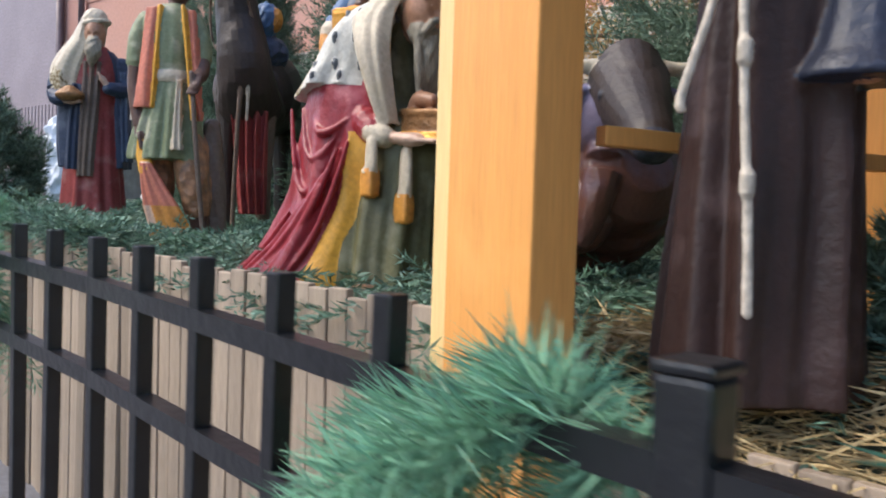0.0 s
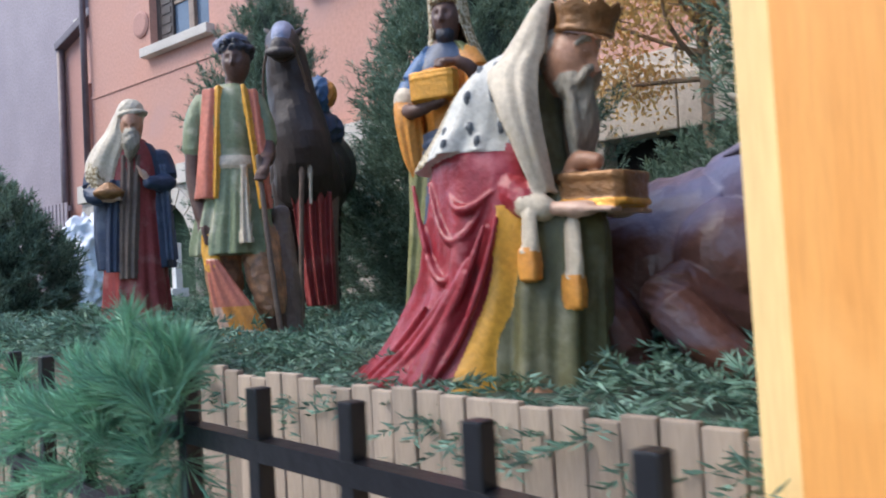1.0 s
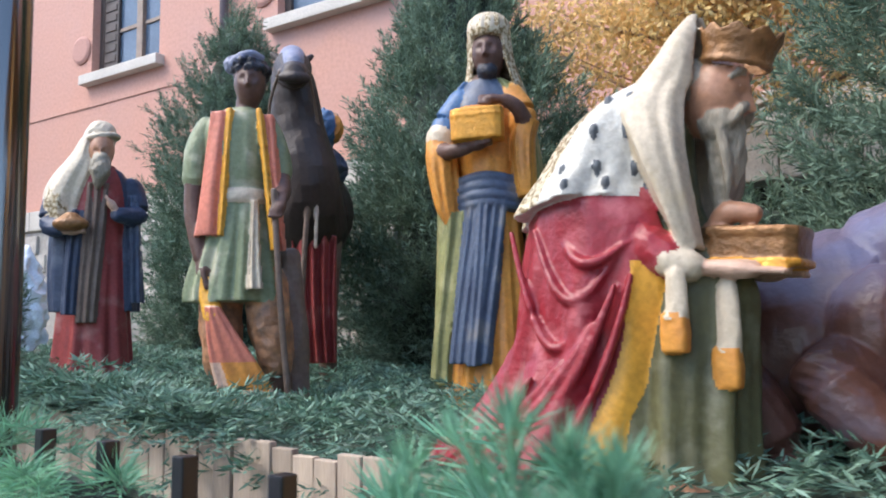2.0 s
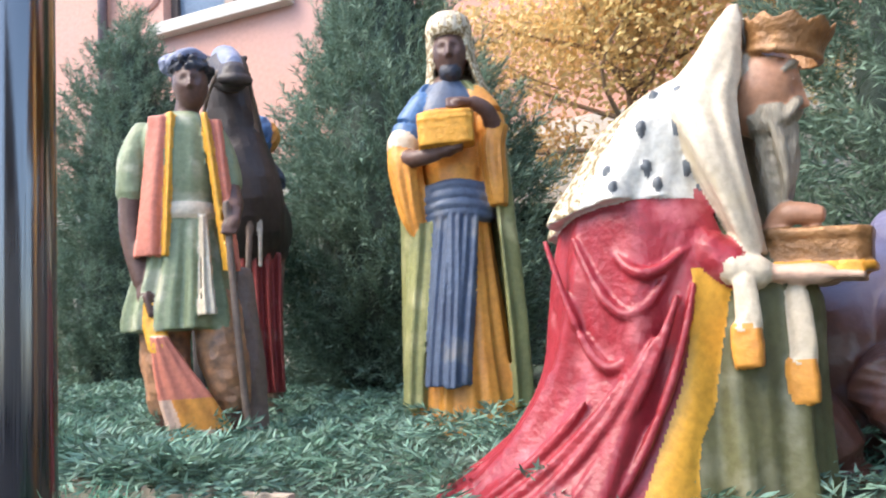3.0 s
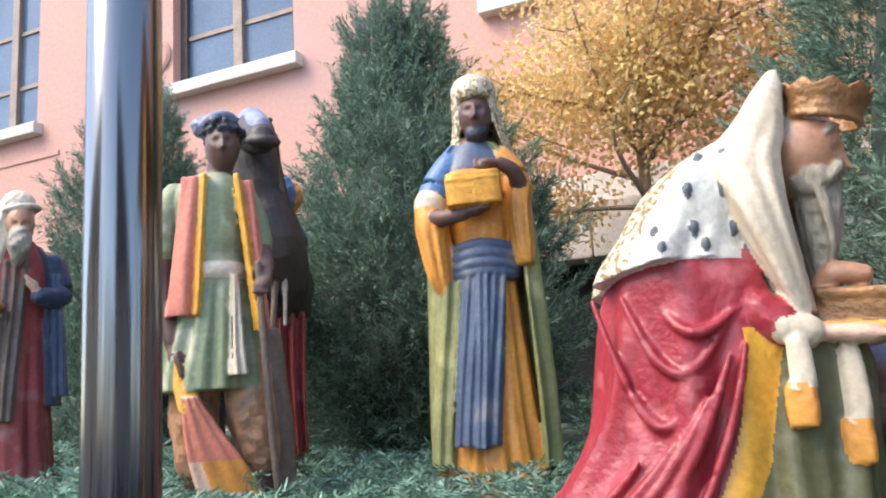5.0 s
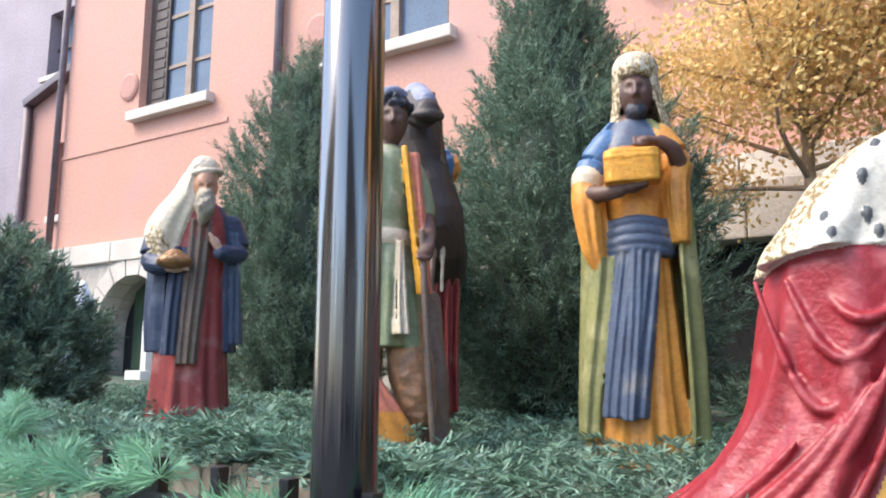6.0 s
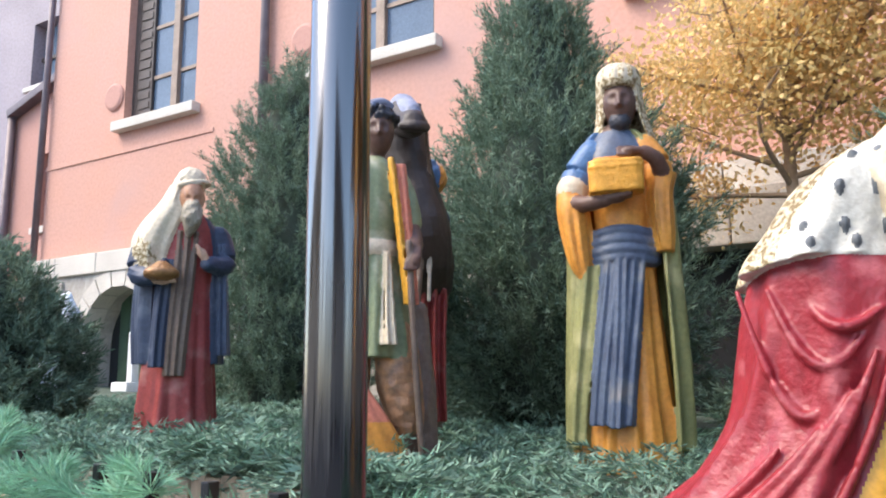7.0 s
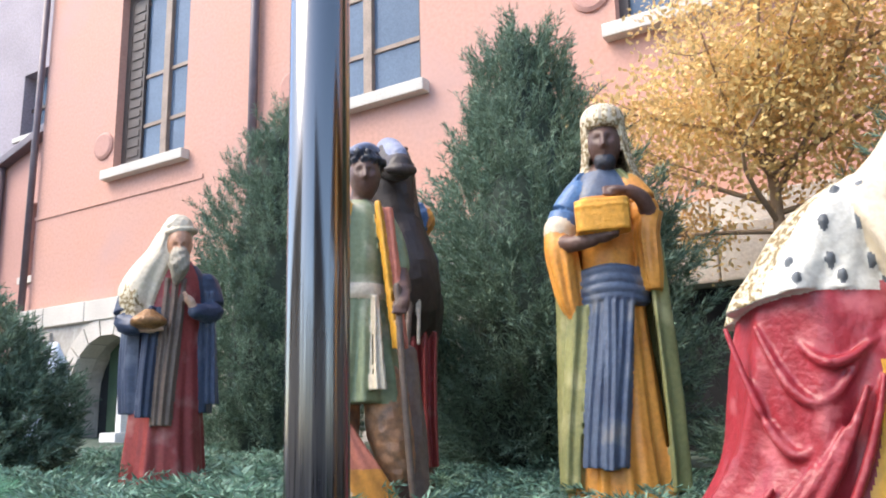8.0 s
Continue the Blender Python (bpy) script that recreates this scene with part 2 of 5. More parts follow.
def thing(name, m, label, category, group="", kind=""):
    e = new(name)
    e.matrix_basis = m
    return tagged(e, label, category, group, kind)


def raw(name, verts, faces, mats, indices=None, smooth=True, parent=None):
    me = bpy.data.meshes.new(name)
    me.from_pydata(verts, [], faces)
    for m in mats:
        me.materials.append(m)
    if indices is not None:
        me.polygons.foreach_set("material_index", indices)
    if smooth:
        me.polygons.foreach_set("use_smooth", [True] * len(me.polygons))
    me.update()
    ob = new(name, me)
    ob.parent = parent
    return ob


class Sculpt:
    """One statue: lofted cloth, limbs and heads gathered into a single mesh."""

    def __init__(self):
        self.v, self.f, self.m, self.mats = [], [], [], []

    def slot(self, mat):
        if mat not in self.mats:
            self.mats.append(mat)
        return self.mats.index(mat)

    def grid(self, rows, mat, wrap=True, caps=True):
        """rows: equal-length rings of points. mat: a material, or a function of (row, column) shares."""
        b, k = len(self.v), len(rows[0])
        for r in rows:
            self.v.extend(tuple(p) for p in r)
        for i in range(len(rows) - 1):
            for j in range(k if wrap else k - 1):
                j2 = (j + 1) % k
                self.f.append((b + i * k + j, b + i * k + j2, b + (i + 1) * k + j2, b + (i + 1) * k + j))
                self.m.append(self.slot(mat(i / (len(rows) - 1), j / k) if callable(mat) else mat))
        if wrap and caps:
            for i in (0, len(rows) - 1):
                ring = [b + i * k + j for j in range(k)]
                self.f.append(tuple(ring if i else reversed(ring)))
                self.m.append(self.m[-1] if i else self.m[-(len(rows) - 1) * k])

    def loft(self, keys, mat, n=96, per=8, folds=9, seed=0.0, a0=None, a1=None, thick=0.018, drift=1.5):
        """keys: (z, cx, cy, rx, ry, fold depth), bottom to top. With a0, a1 (degrees; the front is -90) it is an open, thick mantle."""
        keys = np.array(keys, float)
        rows = []
        for i in range(len(keys) - 1):
            p = [keys[max(i - 1, 0)], keys[i], keys[i + 1], keys[min(i + 2, len(keys) - 1)]]
            for s in range(per + (i == len(keys) - 2)):
                t = s / per
                rows.append(0.5 * (2 * p[1] + (p[2] - p[0]) * t + (2 * p[0] - 5 * p[1] + 4 * p[2] - p[3]) * t * t + (3 * p[1] - p[0] - 3 * p[2] + p[3]) * t ** 3))
        def ring(r, inner=0.0):
            z, cx, cy, rx, ry, amp = r
            out = []
            lo, hi = (radians(a0), radians(a1)) if a0 is not None else (0, 2 * math.pi)
            for j in range(n if a0 is None else n + 1):
                a = lo + (hi - lo) * j / n
                w = a * folds + seed + drift * noise.noise((math.cos(a) * 1.5, math.sin(a) * 1.5, z * 1.6 + seed))
                d = 0.62 * math.sin(w) + 0.38 * math.sin(w * 1.73 + 1.3 + seed) - 0.25 * abs(math.sin(w * 0.5))
                k = 1 + amp * d + 0.012 * noise.noise((a * 3, z * 9, seed))
                out.append((cx + (rx - inner) * k * math.cos(a), cy + (ry - inner) * k * math.sin(a), z))
            return out
        if a0 is None:
            self.grid([ring(r) for r in rows], mat)
        else:
            closed = []
            for r in rows:
                closed.append(ring(r) + ring(r, thick)[::-1])
            self.grid(closed, mat)

    def tube(self, pts, radii, mat, n=14, per=5, flat=1.0, wrinkle=0.0):
        pts = [Vector(p) for p in pts]
        path, rad = [], []
        for i in range(len(pts) - 1):
            p = [pts[max(i - 1, 0)], pts[i], pts[i + 1], pts[min(i + 2, len(pts) - 1)]]
            for s in range(per + (i == len(pts) - 2)):
                t = s / per
                path.append(0.5 * (2 * p[1] + (p[2] - p[0]) * t + (2 * p[0] - 5 * p[1] + 4 * p[2] - p[3]) * t * t + (3 * p[1] - p[0] - 3 * p[2] + p[3]) * t ** 3))
                rad.append(radii[i] * (1 - t) + radii[i + 1] * t)
        rows = []
        for i, c in enumerate(path):
            d = (path[min(i + 1, len(path) - 1)] - path[max(i - 1, 0)]).normalized()
            side = d.cross(Vector((0, 0, 1)) if abs(d.z) < 0.9 else Vector((0, 1, 0))).normalized()
            up = side.cross(d)
            r = rad[i]
            rows.append([c + side * r * math.cos(a) * (1 + wrinkle * math.sin(5 * a + i)) + up * r * flat * math.sin(a) * (1 + wrinkle * math.sin(4 * a + 2 * i)) for a in (2 * math.pi * j / n for j in range(n))])
        d0, d1 = (path[0] - path[1]).normalized(), (path[-1] - path[-2]).normalized()
        for k in (0.55, 0.9):
            rows.insert(0, [path[0] + (Vector(p) - path[0]) * math.sqrt(1 - k * k) + d0 * rad[0] * k * 0.8 for p in rows[0 if k == 0.55 else 1]])
            rows.append([path[-1] + (Vector(p) - path[-1]) * math.sqrt(1 - k * k) + d1 * rad[-1] * k * 0.8 for p in rows[-1 if k == 0.55 else -2]])
        self.grid(rows, mat, caps=True)

    def ball(self, c, r, mat, turn=None, n=24, rough=0.0, freq=6.0, seed=0.0):
        rot = turn or Matrix.Identity(3)
        rows = []
        for i in range(1, n // 2):
            e = -math.pi / 2 + math.pi * i / (n // 2)
            row = []
            for j in range(n):
                a = 2 * math.pi * j / n
                d = Vector((math.cos(e) * math.cos(a), math.cos(e) * math.sin(a), math.sin(e)))
                k = 1 + rough * noise.noise(d * freq + Vector((seed, 0, 0)))
                row.append(Vector(c) + rot @ Vector((d.x * r[0] * k, d.y * r[1] * k, d.z * r[2] * k)))
            rows.append(row)
        self.grid(rows, mat)

    def block(self, c, size, mat, turn=None, round_=0.12, bulge=0.0):
        """A slightly rounded box."""
        rot = turn or Matrix.Identity(3)
        rows = []
        for z, k in ((-0.5, 1 - round_), (-0.5 + round_ / 2, 1), (0.0, 1 + bulge), (0.5 - round_ / 2, 1), (0.5, 1 - round_)):
            row = []
            for j in range(24):
                a = 2 * math.pi * (j + 0.5) / 24
                x, y = math.cos(a), math.sin(a)
                g = max(abs(x), abs(y)) ** 0.85
                row.append(Vector(c) + rot @ Vector((x / g * 0.5 * k * size[0], y / g * 0.5 * k * size[1], z * size[2])))
            rows.append(row)
        self.grid(rows, mat)

    def head(self, c, r, mat, turn=None, n=60):
        """A face looking along -y: brow, sockets, nose, lips and chin on a tapering skull. r: half width, depth, height."""
        rot = turn or Matrix.Identity(3)
        bell = lambda v, w: math.exp(-(v / w) ** 2)
        rows = []
        for i in range(1, n // 2):
            e = -math.pi / 2 + math.pi * i / (n // 2)
            row = []
            for j in range(n):
                a = 2 * math.pi * j / n
                x, y, z = math.cos(e) * math.cos(a), math.cos(e) * math.sin(a), math.sin(e)
                f = max(0.0, -y) ** 0.7
                k = 0.07 * bell(z - 0.30, 0.10) * bell(x, 0.6) - 0.17 * bell(abs(x) - 0.34, 0.18) * bell(z - 0.13, 0.12)
                t = (0.26 - z) / 0.46
                k += (0.06 + 0.34 * t) * bell(x, 0.10 + 0.07 * max(0, t)) * bell(max(0.0, t - 1), 0.10) if t > 0 else 0
                k += 0.06 * bell(abs(x) - 0.5, 0.2) * bell(z + 0.08, 0.16) + 0.08 * bell(x, 0.26) * (bell(z + 0.40, 0.05) + bell(z + 0.54, 0.05))
                k += 0.10 * bell(x, 0.22) * bell(z + 0.78, 0.13) - 0.05 * bell(z + 0.64, 0.06) * bell(x, 0.3)
                w = 1 - 0.22 * max(0.0, -z)
                row.append(Vector(c) + rot @ Vector((x * r[0] * w * (1 + 0.3 * f * k), y * r[1] * (1 + f * k), z * r[2])))
            rows.append(row)
        self.grid(rows, mat)

    def hand(self, wrist, tip, r, mat, side=(0, 0, 1)):
        w, t, s = Vector(wrist), Vector(tip), Vector(side)
        mid = w.lerp(t, 0.5)
        self.tube([w, mid, w.lerp(t, 0.62)], [r * 0.8, r * 1.15, r], mat, n=10, per=3, flat=0.7)
        for k in (-0.75, -0.25, 0.25, 0.75):
            self.tube([mid + s * r * k, w.lerp(t, 0.8) + s * r * k * 1.1, t + s * r * k], [r * 0.34, r * 0.3, r * 0.24], mat, n=8, per=2)

    def done(self, name, m, label, voxel=0.0055):
        """Casts all pieces into one closed skin, and paints each face like the nearest piece."""
        rough = raw("rough_cast", self.v, self.f, self.mats, self.m)
        skin = rough.modifiers.new("cast", "REMESH")
        skin.mode, skin.voxel_size = "VOXEL", voxel
        soft = rough.modifiers.new("soft", "SMOOTH")
        soft.factor, soft.iterations = 0.5, 1
        me = bpy.data.meshes.new_from_object(rough.evaluated_get(bpy.context.evaluated_depsgraph_get()))
        tree = BVHTree.FromPolygons(self.v, self.f)
        paint = np.array(self.m)
        centres = np.empty(len(me.polygons) * 3)
        me.polygons.foreach_get("center", centres)
        index = [int(paint[tree.find_nearest(c)[2]]) for c in centres.reshape(-1, 3)]
        bpy.data.objects.remove(rough)
        me.materials.clear()
        for mat in self.mats:
            me.materials.append(mat)
        me.polygons.foreach_set("material_index", index)
        me.polygons.foreach_set("use_smooth", [True] * len(me.polygons))
        ob = new(name, me)
        ob.matrix_basis = m
        return tagged(ob, label, "statue")


def rise(x):
    """The street climbs gently towards -x."""
    return -0.026 * x


# ---- ground, street and raised bed ----
def sheet(name, x0, x1, y0, y1, z, mat, nx, ny, label, category, rough=0.0, back=0.0):
    bm = bmesh.new()
    rows = []
    for i in range(nx + 1):
        row = []
        for j in range(ny + 1):
            x, y = x0 + (x1 - x0) * i / nx, y0 + (y1 - y0) * j / ny
            drop = 0.13 * max(0, min(1, (x - 0.2) / 0.06)) * max(0, min(1, (1.02 - y) / 0.2)) if rough else 0
            row.append(bm.verts.new((x, y, z - drop + rise(max(-12, min(12, x))) + back * min(4, max(0, y - 1)) + rough * noise.noise((x * 2, y * 2, z)))))
        rows.append(row)
    for i in range(nx):
        for j in range(ny):
            bm.faces.new((rows[i][j], rows[i + 1][j], rows[i + 1][j + 1], rows[i][j + 1]))
    return tagged(part(name, bm, mat, smooth=True), label, category, kind="structure")


sheet("ground", -400, 400, -400, 400, 0.0, ASPHALT, 80, 80, "grey concrete paving on a gently sloping street", "ground")
sheet("raised_bed", -14, 6, 0.765, 7, 0.985, EARTH, 240, 70, "raised planting bed covered in dark needle litter", "ground", 0.03, 0.02)

# retaining boards round the bed, each one a part
bed_front = thing("board_edging", Matrix.Identity(4), "weathered upright cedar boards edging the raised bed", "edging", kind="structure")
board_me = None
rnd = random.Random(4)
x = -8.0
bk = 0
while x < 2.6:
    w = 0.073
    if board_me is None:
        bm = box(-w / 2 + 0.002, w / 2 - 0.002, -0.011, 0.011, -1.06, 0.0, 0.004)
        b0 = part("board", bm, BOARD, bed_front)
        board_me = b0.data
        ob = b0
    else:
        ob = new("board", board_me)
        ob.parent = bed_front
    ob.matrix_basis = pose(x, 0.745 + rnd.uniform(-0.004, 0.004), 1.045 - (0.13 if x > 0.2 else 0) + rise(x) + rnd.uniform(-0.012, 0.012), rnd.uniform(-0.5, 0.5), rnd.uniform(-0.5, 0.5), 0)
    x += w
part("backing_rail", box(-8, 2.6, 0.76, 0.8, 0.5, 0.58), BOARD, bed_front)

# ---- iron fence ----
fence = thing("iron_fence", Matrix.Identity(4), "black iron picket fence with square pickets beside the pavement", "fence")


def bend(x):
    """The last panel of the fence leans a little towards the street."""
    return -0.055 * max(0.0, x)


picket_me = None
FENCE_X0, FENCE_X1 = -7.5, 1.65
for k in range(-50, 12):
    x = k * 0.15
    if x < FENCE_X0 or x > FENCE_X1 or abs(x - 0.83) < 0.09:
        continue
    if picket_me is None:
        p = part("picket", box(-0.0095, 0.0095, -0.0095, 0.0095, -1.12, 0, 0.002), IRON, fence)
        picket_me = p.data
    else:
        p = new("picket", picket_me)
        p.parent = fence
    p.matrix_basis = pose(x - (0.03 if k == 5 else 0), bend(x), 1.2 + rise(x), rnd.uniform(-0.6, 0.6), rnd.uniform(-0.4, 0.4), 0)
for z, h in ((1.15, 0.021), (1.035, 0.021), (0.2, 0.021)):
    bm = box(FENCE_X0, 0, -0.011, 0.011, z - h, z)
    box(0, FENCE_X1, -0.011, 0.011, z - h, z, bm=bm)
    for v in bm.verts:
        v.co.z += rise(v.co.x)
        v.co.y += bend(v.co.x)
    part("rail", bm, IRON, fence)
for x in (0.838, -4.2):
    part("post", box(x - 0.0155, x + 0.0155, bend(x) - 0.0155, bend(x) + 0.0155, rise(x) - 0.02, 1.19 + rise(x), 0.004), IRON, fence)
    part("post_cap", box(x - 0.0165, x + 0.0165, bend(x) - 0.0165, bend(x) + 0.0165, 1.19 + rise(x), 1.197 + rise(x), 0.003), IRON, fence)

# ---- tall polished pole ----
pole = thing("street_pole", pose(-1.411, 0.012, rise(-1.4)), "tall polished steel pole in the fence line, dark reflection painted on its foot", "pole")


def turned(profile, n=40):
    bm = bmesh.new()
    rings = [[bm.verts.new((r * math.cos(2 * math.pi * j / n), r * math.sin(2 * math.pi * j / n), z)) for j in range(n)] for z, r in profile]
    for a, b in zip(rings, rings[1:]):
        for j in range(n):
            bm.faces.new((a[j], a[(j + 1) % n], b[(j + 1) % n], b[j]))
    bm.faces.new(rings[0][::-1])
    bm.faces.new(rings[-1])
    return bm


part("shaft", turned([(0, 0.0415), (1.3, 0.041), (4.6, 0.0405)]), POLE, pole, smooth=True)

# ---- stable frame of new lumber ----
stable = thing("stable_frame", pose(0.062, 0.622, 0.0, 0, 0, -13), "new yellow lumber frame of a crib shelter", "shelter")
part("front_post", box(-0.10, 0.155, 0.0, 0.095, 0.0, 2.75, 0.005), LUMBER, stable)
part("front_post_cheek", box(-0.168, -0.102, 0.012, 0.1, 0.0, 2.75, 0.004), LUMBER_PALE, stable)
bm = box(-0.015, 0.015, -0.35, 0.35, -0.017, 0.017, 0.003)
rail = part("side_rail", bm, LUMBER, stable)
inv = stable.matrix_basis.inverted()
a, b = inv @ Vector((0.215, 0.75, 1.385)), inv @ Vector((0.46, 1.42, 1.375))
rail.matrix_basis = Matrix.Translation((a + b) / 2) @ (b - a).to_track_quat("Y", "Z").to_matrix().to_4x4()
q = inv @ Vector((0.44, 1.5, 0))
part("rear_post", box(q.x - 0.07, q.x + 0.07, q.y - 0.05, q.y + 0.05, 1.0, 2.75, 0.005), LUMBER, stable)

# unseen roof, added to shade the figures beneath it
for i in range(14):
    part("unseen_roof_board", box(-0.25 + i * 0.16, -0.095 + i * 0.16, -0.2, 2.0, 2.755 + 0.004 * (i % 2), 2.78 + 0.004 * (i % 2), 0.003), LUMBER, stable)

# unseen dark walls, added only for the pole to mirror
DARKBOARD = material("dark_board_for_reflection", (0.045, 0.032, 0.025), 0.7, 0.7, 4, 0.3, fine=30, stretch=(9, 9, 0.6), island=0.2)
back = thing("unseen_dark_wall", Matrix.Identity(4), "unseen dark board wall added to darken the pole's reflection", "wall", kind="structure")
for i in range(11):
    part("wall_board", box(0.95 + 0.15 * i, 1.096 + 0.15 * i, 2.3, 2.325, 0.85, 2.7, 0.003), DARKBOARD, back)
for i in range(10):
    part("wall_board", box(2.6, 2.625, 0.85 + 0.145 * i, 0.991 + 0.145 * i, 0.85, 2.7, 0.003), DARKBOARD, back)

# plain unseen walls added across the street to give the pole its reflections
across_street = thing("unseen_street_walls", Matrix.Identity(4), "unseen tan and dark brick walls added across the road for reflections", "building", kind="structure")
part("front_wall", box(-40, -6, -13, -12.6, 0, 9), TANBRICK, across_street)
part("front_wall", box(5, 40, -11.4, -11, 0, 10), DARKBRICK, across_street)

# ---- building ----
WALL = Matrix.Translation((-9.54, 5.02, 0)) @ pose(0, 0, 0, 0, 0, math.degrees(math.atan2(0.115, 1)))
building = thing("brick_building", WALL, "salmon-painted brick building on a rubble stone base", "building")
WINDOWS = [(-1.27, 0.17), (2.25, 3.83), (5.98, 7.5)]
SILL, HEAD = 4.93, 7.6
U0, U1, TOP = -3.0, 16.0, 9.5
k = 0
edges = [U0] + [e for w in WINDOWS for e in w] + [U1]
bm = bmesh.new()
box(U0, U1, 0, 0.4, 3.12, SILL, bm=bm)
box(U0, U1, 0, 0.4, HEAD, TOP, bm=bm)
for a, b in zip(edges[0::2], edges[1::2]):
    box(a, b, 0, 0.4, SILL, HEAD, bm=bm)
box(U0, U0 + 0.4, 0.4, 6, 3.12, TOP, bm=bm)
part("brick_wall", bm, BRICK, building)
part("belt_course", box(U0 - 0.02, 0.55, -0.016, 0.0, 4.5, 4.56, 0.006), BRICK, building)
for a, b in WINDOWS:
    win = new("window")
    win.parent = building
    part("window_sill", box(a - 0.1, b + 0.1, -0.13, 0.2, SILL - 0.13, SILL + 0.005, 0.012), CAPSTONE, win)
    bm = bmesh.new()
    box(a, a + 0.09, 0.12, 0.24, SILL + 0.01, HEAD, bm=bm)
    box(b - 0.09, b, 0.12, 0.24, SILL + 0.01, HEAD, bm=bm)
    box(a + 0.09, b - 0.09, 0.12, 0.24, SILL + 0.01, SILL + 0.09, bm=bm)
    box(a + 0.09, b - 0.09, 0.12, 0.24, HEAD - 0.09, HEAD, bm=bm)
    part("window_frame", bm, DARKWOOD, win)
    lo = a + (0.40 if a < 0 else 0.09)
    mid = (lo - 0.09 + b) / 2
    if a < 0:
        shutter = part("shutter", box(a + 0.092, lo, 0.125, 0.165, SILL + 0.092, HEAD - 0.092, 0.004), DARKWOOD, win, "dark brown folded shutter")
        for z in range(16):
            part("louvre", box(a + 0.13, lo - 0.04, 0.112, 0.128, SILL + 0.2 + 0.145 * z, SILL + 0.29 + 0.145 * z, 0.004), DARKWOOD, shutter)
    part("mullion", box(mid - 0.06, mid + 0.06, 0.11, 0.23, SILL + 0.09, HEAD - 0.09, 0.008), TANWOOD, win)
    for c, d in ((lo, mid - 0.06), (mid + 0.06, b - 0.09)):
        for z in (SILL + 0.62, SILL + 1.35):
            part("glazing_bar", box(c, d, 0.15, 0.2, z - 0.025, z + 0.025), TANWOOD, win)
        part("pane", box(c, d, 0.172, 0.178, SILL + 0.09, HEAD - 0.09), GLASS, win)
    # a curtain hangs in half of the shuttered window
    # black sheet in place of the unlit room behind the glass
    part("unlit_room_sheet", box(a + 0.1, b - 0.1, 0.3, 0.31, SILL + 0.1, HEAD - 0.1), BLACKVOID, win)
    if a < 0:
        part("curtain", box(lo + 0.02, mid - 0.08, 0.27, 0.28, SILL + 0.1, HEAD - 0.1), CURTAIN, win)
    # raised disc in the darker brick, left of the window
    bm = turned([(0, 0.20), (0.03, 0.20), (0.05, 0.16)], 32)
    bmesh.ops.transform(bm, matrix=Matrix.Translation((a - 0.22, 0.01, SILL + 0.42)) @ pose(0, 0, 0, 90, 0, 0), verts=bm.verts)
    part("round_wall_disc", bm, BRICK_SHADE, building)
for u, r in ((1.45, 0.055), (-3.06, 0.05)):
    bm = turned([(2.6, r), (TOP, r)], 16)
    bmesh.ops.transform(bm, matrix=Matrix.Translation((u, -0.075, 0)), verts=bm.verts)
    part("downspout", bm, PIPE, building, smooth=True)
# stone base with an arched recess
ARCH_U, ARCH_R, SPRING = -0.92, 0.74, 1.92
bm = bmesh.new()
box(U0 - 0.15, ARCH_U - ARCH_R, -0.15, 0.3, 0, 2.88, bm=bm)
box(ARCH_U + ARCH_R, U1, -0.15, 0.3, 0, 2.88, bm=bm)
steps = 14
for i in range(steps):
    a0, a1 = math.pi * i / steps, math.pi * (i + 1) / steps
    pts = [(ARCH_U + ARCH_R * math.cos(a), SPRING + ARCH_R * math.sin(a)) for a in (a0, a1)]
    vs = [bm.verts.new((u, y, z)) for y in (-0.15, 0.3) for u, z in (pts[0], pts[1], (pts[1][0], 2.88), (pts[0][0], 2.88))]
    for q in ((0, 1, 2, 3), (7, 6, 5, 4), (0, 4, 5, 1), (3, 2, 6, 7)):
        bm.faces.new([vs[c] for c in q])
part("stone_base", bm, STONE, building)
# the shade inside the arch is drawn as a black sheet
part("recess_shade_sheet", box(ARCH_U - 0.85, ARCH_U + 0.85, 0.31, 0.36, 0, 2.8), BLACKVOID, building)
for i in range(6):
    part("door_board", box(ARCH_U - 0.5 + 0.19 * i, ARCH_U - 0.316 + 0.19 * i, 0.25, 0.29, 0.9, 2.62, 0.008), GREENDOOR, building)
for i in range(9):
    a0, a1 = math.pi * (i + 0.04) / 9, math.pi * (i + 0.96) / 9
    bm = bmesh.new()
    vs = [bm.verts.new((ARCH_U + r * math.cos(a), y, SPRING + r * math.sin(a))) for y in (-0.18, 0.1) for r, a in ((ARCH_R - 0.005, a0), (ARCH_R - 0.005, a1), (ARCH_R + 0.24, a1), (ARCH_R + 0.24, a0))]
    for q in ((0, 1, 2, 3), (7, 6, 5, 4), (0, 4, 5, 1), (3, 2, 6, 7), (1, 5, 6, 2), (0, 3, 7, 4)):
        bm.faces.new([vs[c] for c in q])
    part("arch_stone", bm, CAPSTONE, building)
u = U0 - 0.2
while u < 11:
    w = rnd.uniform(0.7, 1.1)
    part("cap_stone", box(u, u + w - 0.012, -0.2, 0.02, 2.85, 3.125 + rnd.uniform(-0.004, 0.004), 0.012), CAPSTONE, building)
    u += w
# rubble faces on the stretch left of the arch and beyond
for r in range(7):
    u = U0 - 0.12
    while u < 8.5:
        w = rnd.uniform(0.25, 0.6)
        z = 0.9 + r * 0.27
        inside = (u < ARCH_U + ARCH_R + 0.26 and u + w > ARCH_U - ARCH_R - 0.26)
        if not inside and z + 0.27 < 2.85:
            part("stone", box(u + 0.01, u + w - 0.012, -0.17 - rnd.uniform(0, 0.03), -0.14, z + 0.012, z + 0.255, 0.012), STONE, building)
        u += w
